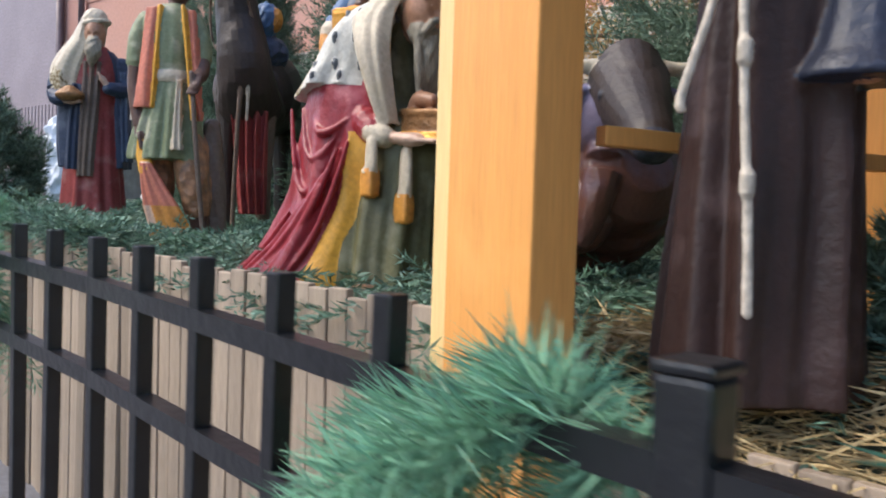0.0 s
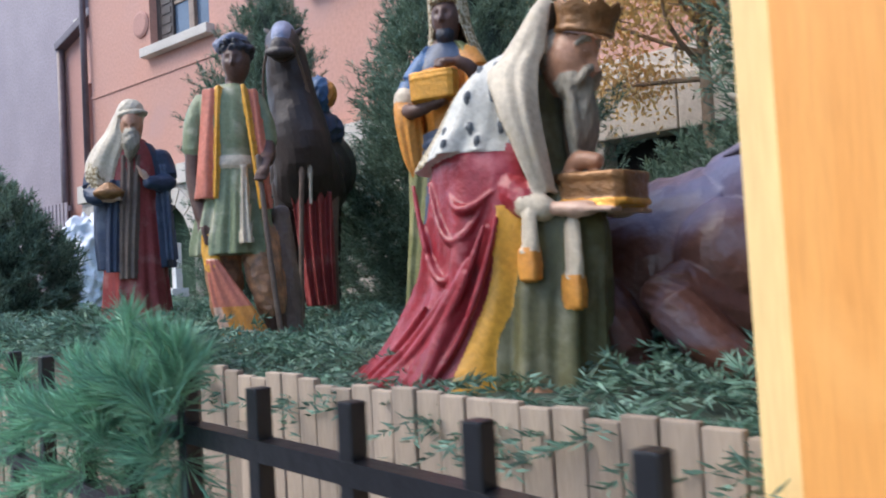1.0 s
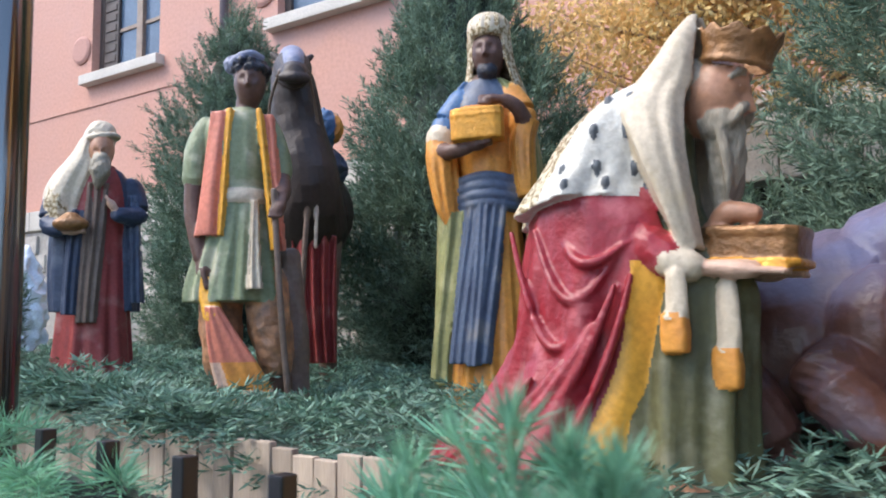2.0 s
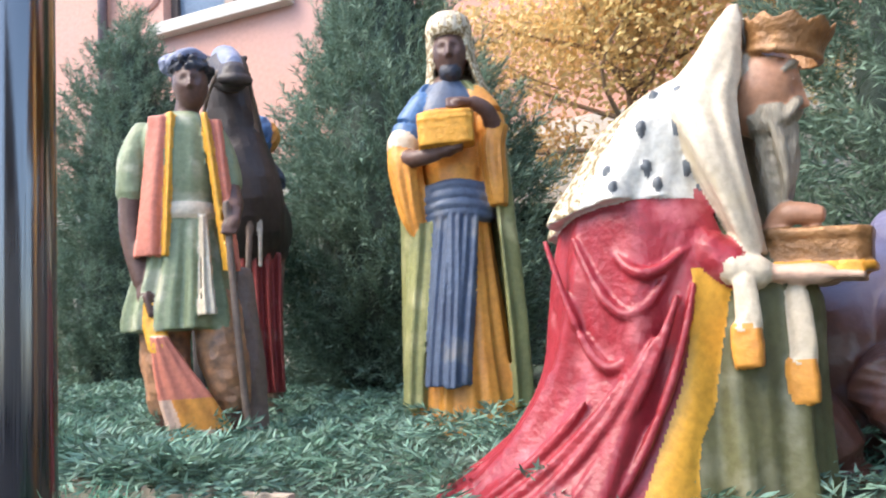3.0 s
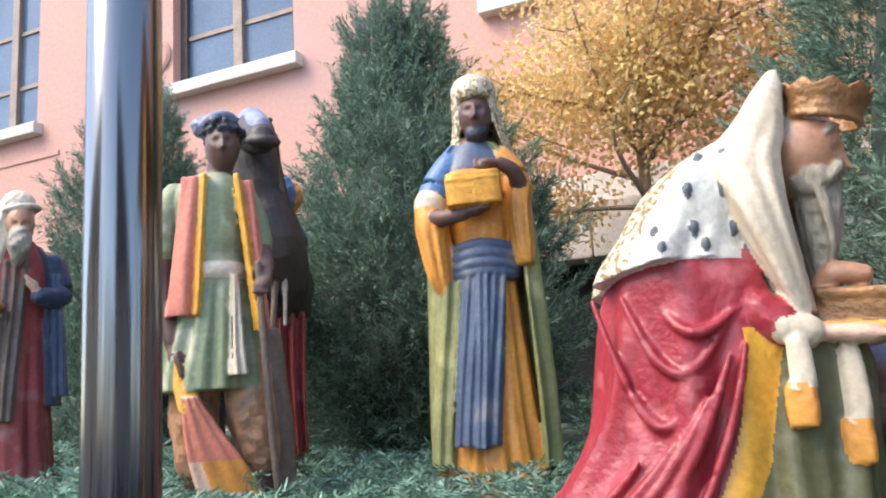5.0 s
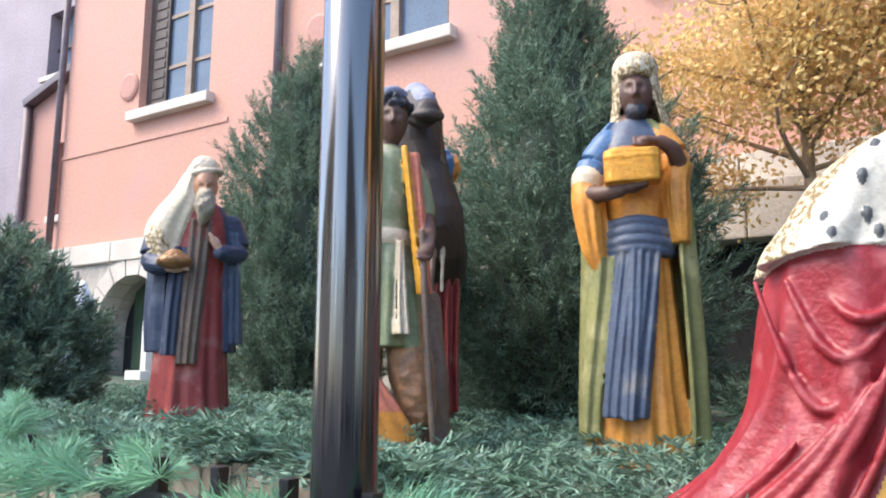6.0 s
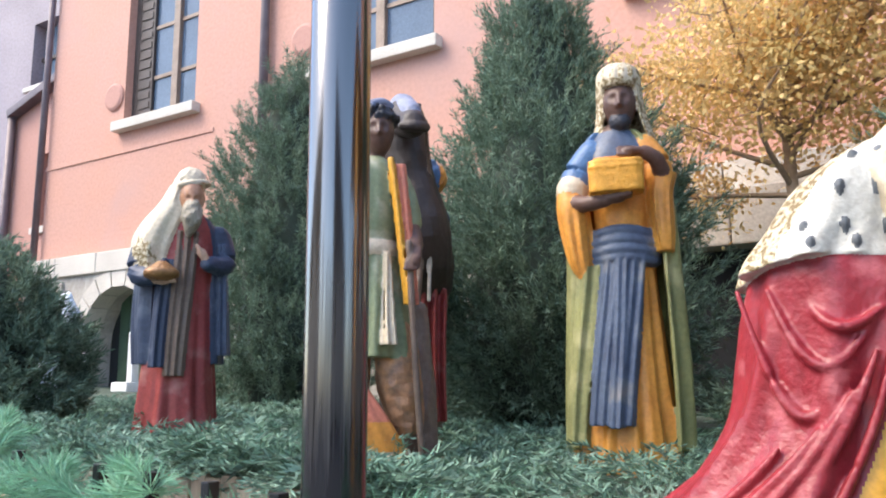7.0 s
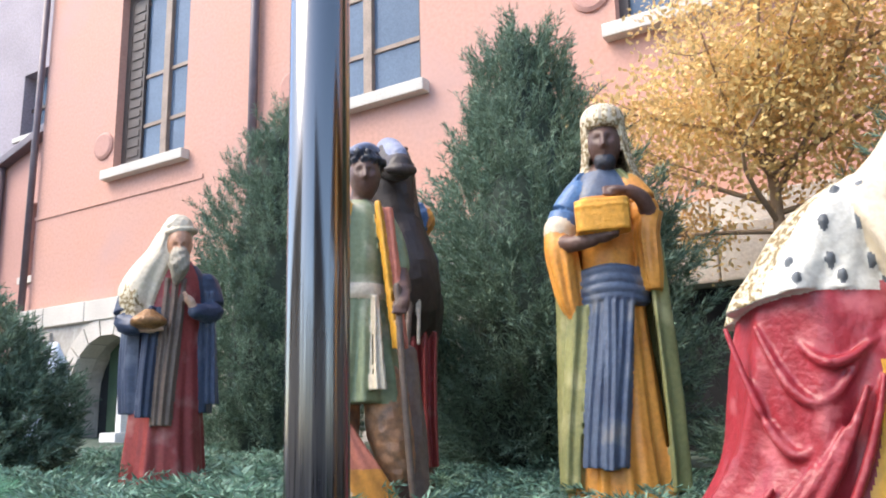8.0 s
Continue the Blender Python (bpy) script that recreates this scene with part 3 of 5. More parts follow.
# deep window ledge of dressed stone, the shadow below it drawn as a black sheet
for a, b in ((5.95, 6.78), (6.79, 7.6), (7.61, 8.4)):
    part("ledge_stone", box(a, b, -0.46, -0.2, 2.40, 2.84, 0.015), CAPSTONE, building)
for a in (6.0, 8.25):
    part("ledge_pier", box(a, a + 0.12, -0.44, -0.2, 0.9, 2.397), STONE, building)
part("ledge_shadow_sheet", box(6.13, 8.24, -0.225, -0.2, 1.0, 2.39), BLACKVOID, building)
# lower wing set back at the corner
wing = thing("low_wing", WALL, "lower salmon brick wing with a sloping gutter and small window", "building")
for a, b, z0, z1 in ((-5.1, -4.05, 0, 6.6), (-3.40, -2.9, 0, 6.6), (-4.05, -3.40, 0, 3.85), (-4.05, -3.40, 5.05, 6.6)):
    bm = box(a, b, 0.5, 0.8, z0, z1)
    for v in bm.verts:
        if v.co.z > 6:
            v.co.z = 6.35 + 0.29 * (v.co.x + 3.15)
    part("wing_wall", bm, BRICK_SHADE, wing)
w = new("window")
w.parent = wing
part("window_sill", box(-4.12, -3.33, 0.44, 0.7, 3.74, 3.85, 0.01), CAPSTONE, w)
part("window_frame", box(-4.05, -3.40, 0.62, 0.66, 4.42, 4.48), DARKWOOD, w)
part("pane", box(-4.05, -3.40, 0.66, 0.67, 3.85, 5.05), GLASS, w)
part("room_dark", box(-4.05, -3.40, 0.76, 0.78, 3.85, 5.05), BLACKVOID, w)
bm = box(-0.95, 0.95, -0.09, 0.09, -0.07, 0.07, 0.02)
g = part("gutter", bm, PIPE, wing)
g.matrix_basis = pose(-3.95, 0.42, 6.1, 0, -16, 0)
bm = turned([(1.0, 0.07), (5.8, 0.07)], 16)
bmesh.ops.transform(bm, matrix=Matrix.Translation((-4.82, 0.42, 0)), verts=bm.verts)
part("downspout", bm, PIPE, wing, smooth=True)
# grey neighbour beyond
neighbour = thing("grey_building", WALL, "grey-purple brick neighbour building with dark square windows", "building")
bm = bmesh.new()
NW = [(-7.5, -6.4)]
box(-30, -7.5, 2.2, 2.6, 0, 12, bm=bm)
box(-6.4, -3.4, 2.2, 2.6, 0, 12, bm=bm)
box(-7.5, -6.4, 2.2, 2.6, 0, 7.4, bm=bm)
box(-7.5, -6.4, 2.2, 2.6, 8.8, 12, bm=bm)
part("wall", bm, GREYWALL, neighbour)
w = new("window")
w.parent = neighbour
part("window_sill", box(-7.6, -6.3, 2.1, 2.5, 7.3, 7.4, 0.01), CAPSTONE, w)
part("window_frame", box(-7.5, -6.4, 2.4, 2.44, 8.05, 8.12), DARKWOOD, w)
part("pane", box(-7.5, -6.4, 2.45, 2.46, 7.4, 8.8), GLASS, w)
part("room_dark", box(-7.5, -6.4, 2.56, 2.58, 7.4, 8.8), BLACKVOID, w)
# slatted yard fence before it
yard = thing("slatted_fence", WALL, "tall grey slatted yard fence before the neighbour building", "fence")
slat_me = None
for i in range(56):
    if slat_me is None:
        s = part("slat", box(-0.05, 0.05, -0.012, 0.012, 0, 3.05, 0.004), GREYWALL, yard)
        slat_me = s.data
    else:
        s = new("slat", slat_me)
        s.parent = yard
    s.matrix_basis = pose(-12.0 + i * 0.135, 0.3, 0)
for z in (1.2, 2.9):
    part("fence_rail", box(-12.1, -4.5, 0.312, 0.36, z, z + 0.09), GREYWALL, yard)


post = thing("white_stone_post", WALL, "short white-painted stone post standing by the arch", "post")
part("shaft", box(-0.32, -0.22, -0.42, -0.32, 1.42, 2.02, 0.01), WHITEPAINT, post)
part("base_block", box(-0.50, -0.20, -0.5, -0.24, 1.22, 1.42, 0.015), WHITEPAINT, post)


# ---- planting ----
def blades(base, way, length, width, rng):
    """Flat tapering blades, one for each row: root, shoulder, tip, shoulder."""
    way = way / np.linalg.norm(way, axis=1, keepdims=True)
    side = np.cross(way, rng.normal(size=way.shape))
    side /= np.linalg.norm(side, axis=1, keepdims=True) + 1e-9
    length, width = np.reshape(length, (-1, 1)), np.reshape(width, (-1, 1))
    mid = base + way * length * 0.45
    return np.stack([base, mid + side * width, base + way * length, mid - side * width], axis=1)


def foliage(name, quads, mat, parent=None):
    v = np.concatenate(quads).reshape(-1, 3)
    f = np.arange(len(v)).reshape(-1, 4)
    return raw(name, v.tolist(), f.tolist(), [mat], smooth=False, parent=parent)


def conifer(where, height, radius, seed, label, count=9000, blunt=0.62):
    tree = thing("conifer", pose(*where), label, "tree", "evergreens in the bed")
    rng = np.random.default_rng(seed)
    S = Sculpt()
    S.tube([(0, 0, -0.3), (0.01, 0, height * 0.5), (0, 0, height * 0.9)], [0.07, 0.05, 0.012], BARK)
    raw("trunk", S.v, S.f, [BARK], parent=tree)
    ks = rng.normal(size=(26, 3)) * np.array([3.2, 3.2, 5.0])
    ph = rng.random(26) * 6.28
    def lump(a, h):
        u = np.stack([np.cos(a), np.sin(a), h * 1.6], axis=-1)
        return np.sin(u @ ks.T + ph).sum(axis=-1) / 5.1
    def shape(h):
        return radius * np.minimum(1.0, 0.62 + 1.6 * h) * (1 - h) ** blunt
    # solid filler against see-through, with the crown's inner shade in its dark colour
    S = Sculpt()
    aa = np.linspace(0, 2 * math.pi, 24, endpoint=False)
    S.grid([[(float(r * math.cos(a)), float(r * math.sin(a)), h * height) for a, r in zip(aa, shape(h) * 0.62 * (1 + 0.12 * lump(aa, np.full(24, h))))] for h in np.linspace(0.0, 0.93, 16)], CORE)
    raw("crown_shade_core", S.v, S.f, [CORE], parent=tree)
    # plumes: upswept sprays with shaded gaps between them
    m = max(60, count // 13)
    h = 1 - np.sqrt(rng.random(m))
    h = np.where(rng.random(m) < 0.14, 0.35 + 0.65 * rng.random(m), h)
    a = rng.random(m) * 2 * math.pi
    r = shape(h) * (1 + 0.22 * lump(a, h)) * (0.95 - 0.32 * rng.random(m) ** 1.4)
    root = np.stack([r * np.cos(a), r * np.sin(a), h * height * 0.95], axis=1)
    way = np.stack([np.cos(a), np.sin(a), rng.uniform(0.3, 1.25, m) + 1.8 * h ** 2], axis=1) + rng.normal(size=(m, 3)) * 0.22
    way /= np.linalg.norm(way, axis=1, keepdims=True)
    reach = np.minimum(rng.uniform(0.13, 0.36, m), 0.16 * height) * (0.75 + 0.35 * (1 - h))
    quads = []
    for twig in range(12):
        t = (twig + rng.random(m)) / 12
        stem = root + way * (reach * t)[:, None]
        out = way + rng.normal(size=(m, 3)) * (0.55 * (1 - 0.6 * t))[:, None]
        out /= np.linalg.norm(out, axis=1, keepdims=True)
        size = reach * (0.42 - 0.2 * t) + 0.02
        for b in range(9):
            u = b / 9
            quads.append(blades(stem + out * (size * u)[:, None], out + rng.normal(size=(m, 3)) * 0.5, rng.uniform(0.03, 0.062, m), np.full(m, 0.0034), rng))
    foliage("crown", quads, CONIFER, tree)
    return tree


conifer((-3.12, 3.3, 1.05), 2.78, 0.86, 3, "dense dark green cone-shaped juniper before the brick wall", 20000, 0.6)
conifer((-5.75, 3.6, 1.1), 3.0, 0.84, 5, "dark green pointed juniper behind the bent king", 17000, 0.62)
conifer((-0.15, 3.1, 1.0), 4.2, 1.05, 8, "broad dark green conifer shading the shelter", 20000, 0.5)
conifer((-5.12, 0.99, 1.05), 1.03, 0.57, 12, "low rounded dark green shrub in the raised bed", 9000, 0.45)
conifer((-1.45, 3.4, 1.0), 0.95, 0.6, 15, "low dark green shrub below the stone base", 6000, 0.4)
conifer((0.66, 1.32, 0.98), 0.3, 0.3, 18, "clump of low dark evergreen beside the shelter post", 1500, 0.4)


def leafy_tree(where, seed, label):
    tree = thing("autumn_tree", pose(*where), label, "tree")
    rng = np.random.default_rng(seed)
    S = Sculpt()
    tips = []
    S.tube([(0, 0, -0.3), (0.03, 0, 1.1), (0.0, 0.02, 2.35)], [0.05, 0.04, 0.03], TWIG)
    for i in range(17):
        a = i * 2.4 + rng.uniform(-0.3, 0.3)
        z0 = 1.45 + 0.055 * i
        p0 = np.array([0.02, 0, z0])
        reach = rng.uniform(0.9, 1.8)
        d = np.array([math.cos(a), 0.6 * math.sin(a), rng.uniform(0.12, 0.95)])
        p1 = p0 + d * reach * 0.5 + rng.normal(size=3) * 0.06
        p2 = p0 + d * reach * np.array([1, 1, 1.1]) + rng.normal(size=3) * 0.1
        S.tube([p0, p1, p2], [0.02, 0.012, 0.005], TWIG, n=7, per=4)
        for s in range(7):
            t = 0.3 + 0.1 * s
            q0 = p0 + (p2 - p0) * t + np.array([0, 0, 0.02])
            q1 = q0 + rng.normal(size=3) * np.array([0.3, 0.22, 0.2]) + np.array([0, 0, 0.08])
            S.tube([q0, (q0 + q1) / 2 + rng.normal(size=3) * 0.03, q1], [0.006, 0.004, 0.002], TWIG, n=5, per=2)
            tips.append((q0, q1))
    raw("trunk", S.v, S.f, [TWIG], parent=tree)
    quads = []
    for q0, q1 in tips:
        n = 210
        c = q0 + (q1 - q0) * rng.random((n, 1)) + rng.normal(size=(n, 3)) * np.array([0.15, 0.12, 0.11])
        quads.append(blades(c, rng.normal(size=(n, 3)) + np.array([0, 0, -0.4]), rng.uniform(0.03, 0.06, n), 0.013, rng))
    foliage("crown", quads, GOLDLEAF, tree)


leafy_tree((-2.05, 4.4, 1.0), 21, "slender tree with sparse yellow autumn leaves before the wall")


def bough(quads, p, heading, pitch, length, rng, needle=0.055, count=34, droop=0.3, width=0.0032, fuzz=0.3):
    """A cut evergreen branch: needles along a bending stem."""
    d = np.array([math.cos(heading) * math.cos(pitch), math.sin(heading) * math.cos(pitch), math.sin(pitch)])
    t = np.repeat(np.arange(count) / count, 2)
    s = np.tile([-1.0, 1.0], count)
    c = p + d * length * t[:, None] + np.stack([0 * t, 0 * t, -droop * length * t * t], axis=1)
    side = np.array([-d[1], d[0], 0.0]) * s[:, None]
    way = d * 0.75 + side * rng.uniform(0.4, 1.1, (2 * count, 1)) + rng.normal(size=(2 * count, 3)) * fuzz
    quads.append(blades(c, way, needle * rng.uniform(0.7, 1.15, 2 * count) * (1 - 0.4 * t), width, rng))


rng = np.random.default_rng(77)
quads = []
for i in range(4300):
    x, y = rng.uniform(-6.4, 0.9), 0.77 + 2.3 * rng.random() ** 1.2
    if i >= 3700:
        x, y = rng.uniform(-5.0, -1.9), rng.uniform(0.70, 0.80)
    if x > 0.15 and y < 1.0:
        continue
    hump = max(0.0, noise.noise((x * 2.3, y * 2.3, 3.0))) * 0.09
    z = 0.995 + rise(x) + 0.02 * max(0, y - 1) + rng.uniform(0.0, 0.05) + hump + (0.05 if i >= 3700 else 0)
    low = -1.9 < x < 0.2 and y < 1.12
    if low:
        z -= 0.03 + hump * 0.7
    bough(quads, np.array([x, y, z]), rng.uniform(0, 6.28), rng.uniform(-0.2, 0.35 if low else 0.7), rng.uniform(0.12, 0.28), rng, count=18, needle=0.058, width=0.0036)
tagged(foliage("evergreen_cover", quads, NEEDLE), "cut blue-green evergreen boughs strewn over the raised bed", "branches", kind="stuff")

# straw on the floor of the shelter
n = 17000
x, y = rng.uniform(0.1, 1.9, n), rng.uniform(0.77, 1.75, n)
keep = ~((x < 0.45) & (y > 1.1) & (rng.random(n) < 0.7))
x, y = x[keep], y[keep]
base = np.stack([x, y, 1.0 - 0.026 * x - 0.13 * np.clip((x - 0.2) / 0.06, 0, 1) * np.clip((1.02 - y) / 0.2, 0, 1) + rng.uniform(0, 0.05, len(x))], axis=1)
a = rng.uniform(0, 6.28, len(x))
quads = [blades(base, np.stack([np.cos(a), np.sin(a), rng.normal(size=len(x)) * 0.22], axis=1), rng.uniform(0.06, 0.17, len(x)), 0.0026, rng)]
tagged(foliage("straw", quads, STRAW), "loose dry straw scattered on the shelter floor", "straw", kind="stuff")


def garland(spots, seed, label, length=0.15, count=70, needle=0.06, width=0.0011):
    """A garland whose every sprig is a part."""
    g = thing("fence_garland", Matrix.Identity(4), label, "garland", "garlands on the fence")
    r = np.random.default_rng(seed)
    for x, y, z, n, spread, up, toward in spots:
        for i in range(n):
            p = np.array([x, y, z]) + r.normal(size=3) * np.array(spread)
            qs = []
            head = toward + r.normal() * 0.7
            for twig in range(3):
                bough(qs, p, head + r.normal() * 0.35, up + r.normal() * 0.3, length * r.uniform(0.6, 1.2), r, needle=needle, count=count, droop=0.5, width=width, fuzz=0.4)
            tagged(foliage("sprig", qs, FRESH, g), kind="stuff")
    return g


LEFT, RIGHT = math.pi, 0.0
garland([(0.77, -0.04, 1.13, 4, (0.02, 0.01, 0.01), 0.0, LEFT), (0.71, -0.05, 1.11, 4, (0.03, 0.015, 0.015), -0.1, LEFT - 0.3), (0.65, -0.05, 1.07, 4, (0.03, 0.02, 0.02), -0.4, LEFT), (0.95, 0.0, 1.11, 6, (0.05, 0.015, 0.015), -0.2, RIGHT), (1.06, 0.0, 1.11, 6, (0.05, 0.015, 0.015), -0.2, RIGHT)], 31, "fresh green pine garland tied to the fence rail")
garland([(-0.46, -0.05, 1.18, 7, (0.04, 0.02, 0.02), 1.0, LEFT), (-0.56, -0.05, 1.16, 6, (0.05, 0.02, 0.02), 0.6, LEFT), (-0.64, -0.05, 1.13, 5, (0.05, 0.02, 0.02), 0.1, LEFT), (-0.46, -0.03, 1.1, 4, (0.04, 0.02, 0.02), -0.4, LEFT)], 32, "tuft of fresh green pine sprigs tied to the fence")
garland([(-1.9, -0.02, 1.2, 10, (0.2, 0.03, 0.02), 0.3, LEFT), (-2.5, -0.02, 1.23, 12, (0.25, 0.03, 0.02), 0.3, LEFT), (-1.25, -0.02, 1.17, 6, (0.15, 0.03, 0.02), 0.2, RIGHT)], 33, "long green pine garland lying along the fence top", 0.19, 80, 0.06, 0.0011)

# ---- statues of painted plaster ----
def panel(S, z0, z1, bottom, top, depth, mat, folds=5, amp=0.012, thick=0.014, n=24, rows=26, seed=0.0):
    """A hanging strip of cloth before the figure. bottom, top: x ranges; depth: y at the bottom and the top."""
    grid = []
    for i in range(rows + 1):
        t = i / rows
        xa, xb = bottom[0] + (top[0] - bottom[0]) * t, bottom[1] + (top[1] - bottom[1]) * t
        y, z = depth[0] + (depth[1] - depth[0]) * t, z0 + (z1 - z0) * t
        front = [(xa + (xb - xa) * j / n, y + amp * math.sin(folds * 2 * math.pi * j / n + seed + 0.8 * math.sin(4 * t + seed)) + 0.02 * (2 * j / n - 1) ** 2, z) for j in range(n + 1)]
        grid.append(front + [(p[0], p[1] + thick, p[2]) for p in reversed(front)])
    S.grid(grid, mat)


def crown(S, c, r, h, tilt, mat, points=9):
    rot = Euler((0, radians(tilt), 0)).to_matrix()
    rows = []
    for k, (z, g) in enumerate(((0, 0.97), (0.12, 1.06), (0.24, 0.99), (0.6, 1.03), (0.75, 1.1), (1.0, 1.18), (1.0, 1.1), (0.6, 0.95), (0, 0.9))):
        row = []
        for j in range(72):
            a = 2 * math.pi * j / 72
            top = 0.22 * (0.5 + 0.5 * math.cos(a * points)) if k in (5, 6) else 0
            row.append(Vector(c) + rot @ Vector((r * g * math.cos(a), r * g * 0.9 * math.sin(a), h * (z + top))))
        rows.append(row)
    S.grid(rows, mat)


def kneeling_king():
    S = Sculpt()
    # green under-robe
    S.loft([(-0.03, 0.07, -0.01, 0.215, 0.175, 0.09), (0.12, 0.075, -0.01, 0.20, 0.16, 0.09), (0.3, 0.08, 0, 0.20, 0.14, 0.06), (0.43, 0.09, 0, 0.195, 0.125, 0.03), (0.52, 0.08, 0, 0.15, 0.11, 0), (0.62, 0.08, 0, 0.09, 0.085, 0), (0.8, 0.1, 0, 0.06, 0.06, 0), (0.86, 0.12, 0, 0.04, 0.04, 0)], OLIVE, folds=11, seed=2.0)
    # crimson mantle with its yellow border, spreading into a train
    def trim(row, col):
        return YELLOW if row < 0.7 and (abs(col - 0.5) < 0.046 or col < 0.046 or col > 0.954) else RED
    S.loft([(-0.035, -0.22, -0.02, 0.33, 0.30, 0.05), (0.0, -0.21, -0.02, 0.32, 0.29, 0.05), (0.05, -0.2, -0.02, 0.31, 0.275, 0.05), (0.14, -0.15, -0.01, 0.27, 0.245, 0.075), (0.28, -0.085, 0, 0.24, 0.21, 0.08), (0.42, -0.06, 0, 0.235, 0.20, 0.06), (0.53, -0.05, 0, 0.225, 0.19, 0.03), (0.64, -0.05, 0, 0.185, 0.18, 0.01), (0.74, -0.03, 0, 0.13, 0.14, 0)], trim, n=150, folds=8, seed=0.6, a0=40, a1=325, thick=0.03, drift=2.6)
    # train lying to the back
    S.loft([(-0.035, -0.36, -0.05, 0.24, 0.22, 0.06), (0.03, -0.36, -0.05, 0.22, 0.2, 0.09), (0.1, -0.31, -0.04, 0.16, 0.17, 0.08), (0.2, -0.22, -0.02, 0.13, 0.14, 0.05)], RED, folds=9, seed=4.0)
    # long folds drawn from the arm down into the train, and two hanging swags
    for x0, x1, x2, z0, rr in ((0.075, 0.03, -0.12, 0.46, 0.011), (0.045, -0.03, -0.21, 0.44, 0.014), (0.0, -0.09, -0.30, 0.36, 0.014), (-0.07, -0.16, -0.38, 0.28, 0.014), (-0.15, -0.24, -0.44, 0.24, 0.013), (-0.24, -0.30, -0.5, 0.3, 0.012)):
        pts = []
        for i in range(7):
            t = i / 6
            z = z0 + (0.0 - z0) * t
            x = (1 - t) ** 2 * x0 + 2 * t * (1 - t) * x1 + t * t * x2
            cx, rx, ry = np.interp(z, [0, 0.05, 0.14, 0.28, 0.42, 0.53], [-0.21, -0.2, -0.15, -0.085, -0.06, -0.05]), np.interp(z, [0, 0.05, 0.14, 0.28, 0.42, 0.53], [0.35, 0.33, 0.27, 0.24, 0.235, 0.225]), np.interp(z, [0, 0.05, 0.14, 0.28, 0.42, 0.53], [0.29, 0.27, 0.235, 0.21, 0.20, 0.19])
            pts.append((x, -0.01 - ry * math.sqrt(max(0.05, 1 - ((x - cx) / rx) ** 2)), z))
        S.tube(pts, [rr * 0.4, rr * 0.8, rr, rr, rr, rr, rr * 0.8], RED, n=10, per=5)
    for za, zb, x0, x1, dip in ((0.57, 0.53, -0.10, 0.06, 0.06), (0.58, 0.52, -0.17, 0.05, 0.14), (0.58, 0.5, -0.235, 0.03, 0.235)):
        pts = [(x0 + (x1 - x0) * i / 6, -0.163 - 0.04 * math.sin(math.pi * i / 6), za + (zb - za) * i / 6 - dip * math.sin(math.pi * i / 6)) for i in range(7)]
        S.tube(pts, [0.006, 0.009, 0.012, 0.013, 0.012, 0.009, 0.006], RED, n=10, per=4)
    # ermine cape with the gilded edge at the back
    def fur(row, col):
        return LACE if 0.36 < col < 0.70 else ERMINE
    S.loft([(0.595, -0.085, 0, 0.195, 0.215, 0.09), (0.645, -0.075, 0, 0.185, 0.20, 0.06), (0.7, -0.05, 0, 0.17, 0.185, 0.03), (0.8, -0.005, 0, 0.14, 0.165, 0.02), (0.87, 0.045, 0, 0.10, 0.13, 0.0), (0.91, 0.08, 0, 0.06, 0.08, 0.0)], fur, folds=8, seed=1.0, n=120)
    # its hem is cut higher over the arms
    first = len(S.v) - 41 * 120
    for i in range(41 * 120):
        x, y, z = S.v[first + i]
        side = max(0.0, math.cos(2 * math.pi * ((i % 120) / 120 - 0.81)), math.cos(2 * math.pi * ((i % 120) / 120 - 0.19)))
        S.v[first + i] = (x, y, z + 0.05 * side * (1 - i // 120 / 40) ** 1.5)
    skin = S.v[first:]
    for k in range(4):
        for j in range(13):
            u = (j * 120 // 13 + 5 * (k % 2)) % 120
            p = Vector(skin[(6 + 8 * k) * 120 + u])
            if not 0.34 < u / 120 < 0.715:
                S.ball(p, (0.009, 0.009, 0.015), SPOT, n=14)
                S.ball(p - Vector((0, 0, 0.014)), (0.005, 0.006, 0.01), SPOT, n=10)
    # cream hood, drawn to a tall point
    S.loft([(0.515, 0.18, 0, 0.035, 0.135, 0.04), (0.62, 0.155, 0, 0.055, 0.16, 0.05), (0.74, 0.12, 0, 0.085, 0.172, 0.05), (0.84, 0.09, 0, 0.12, 0.15, 0.03), (0.89, 0.115, 0, 0.10, 0.12, 0.02), (0.95, 0.145, 0, 0.066, 0.10, 0.01), (1.01, 0.165, 0, 0.042, 0.07, 0.0), (1.06, 0.18, 0, 0.016, 0.025, 0)], CREAM, folds=8, seed=3.0, a0=38, a1=322, thick=0.016)
    # head bowed forward, beard, crown
    tilt = Euler((0, radians(18), 0)).to_matrix()
    S.head((0.215, 0, 0.862), (0.062, 0.075, 0.098), SKIN_TAN, tilt @ Euler((0, 0, radians(90))).to_matrix())
    for y in (-0.024, 0.024):
        S.ball((0.276, y, 0.872), (0.009, 0.011, 0.007), SKIN_PALE, n=12)
        S.tube([(0.287, y * 0.5, 0.897), (0.284, y * 1.4, 0.9), (0.27, y * 2.1, 0.888)], [0.005, 0.007, 0.004], BEARD, n=8)
        S.tube([(0.288, y * 0.1, 0.832), (0.282, y * 1.1, 0.818), (0.262, y * 1.6, 0.79)], [0.006, 0.012, 0.01], BEARD, n=8, wrinkle=0.1)
    S.ball((0.18, 0, 0.89), (0.055, 0.058, 0.07), BEARD, tilt, rough=0.15)
    S.ball((0.226, 0, 0.80), (0.05, 0.058, 0.05), BEARD, rough=0.15)
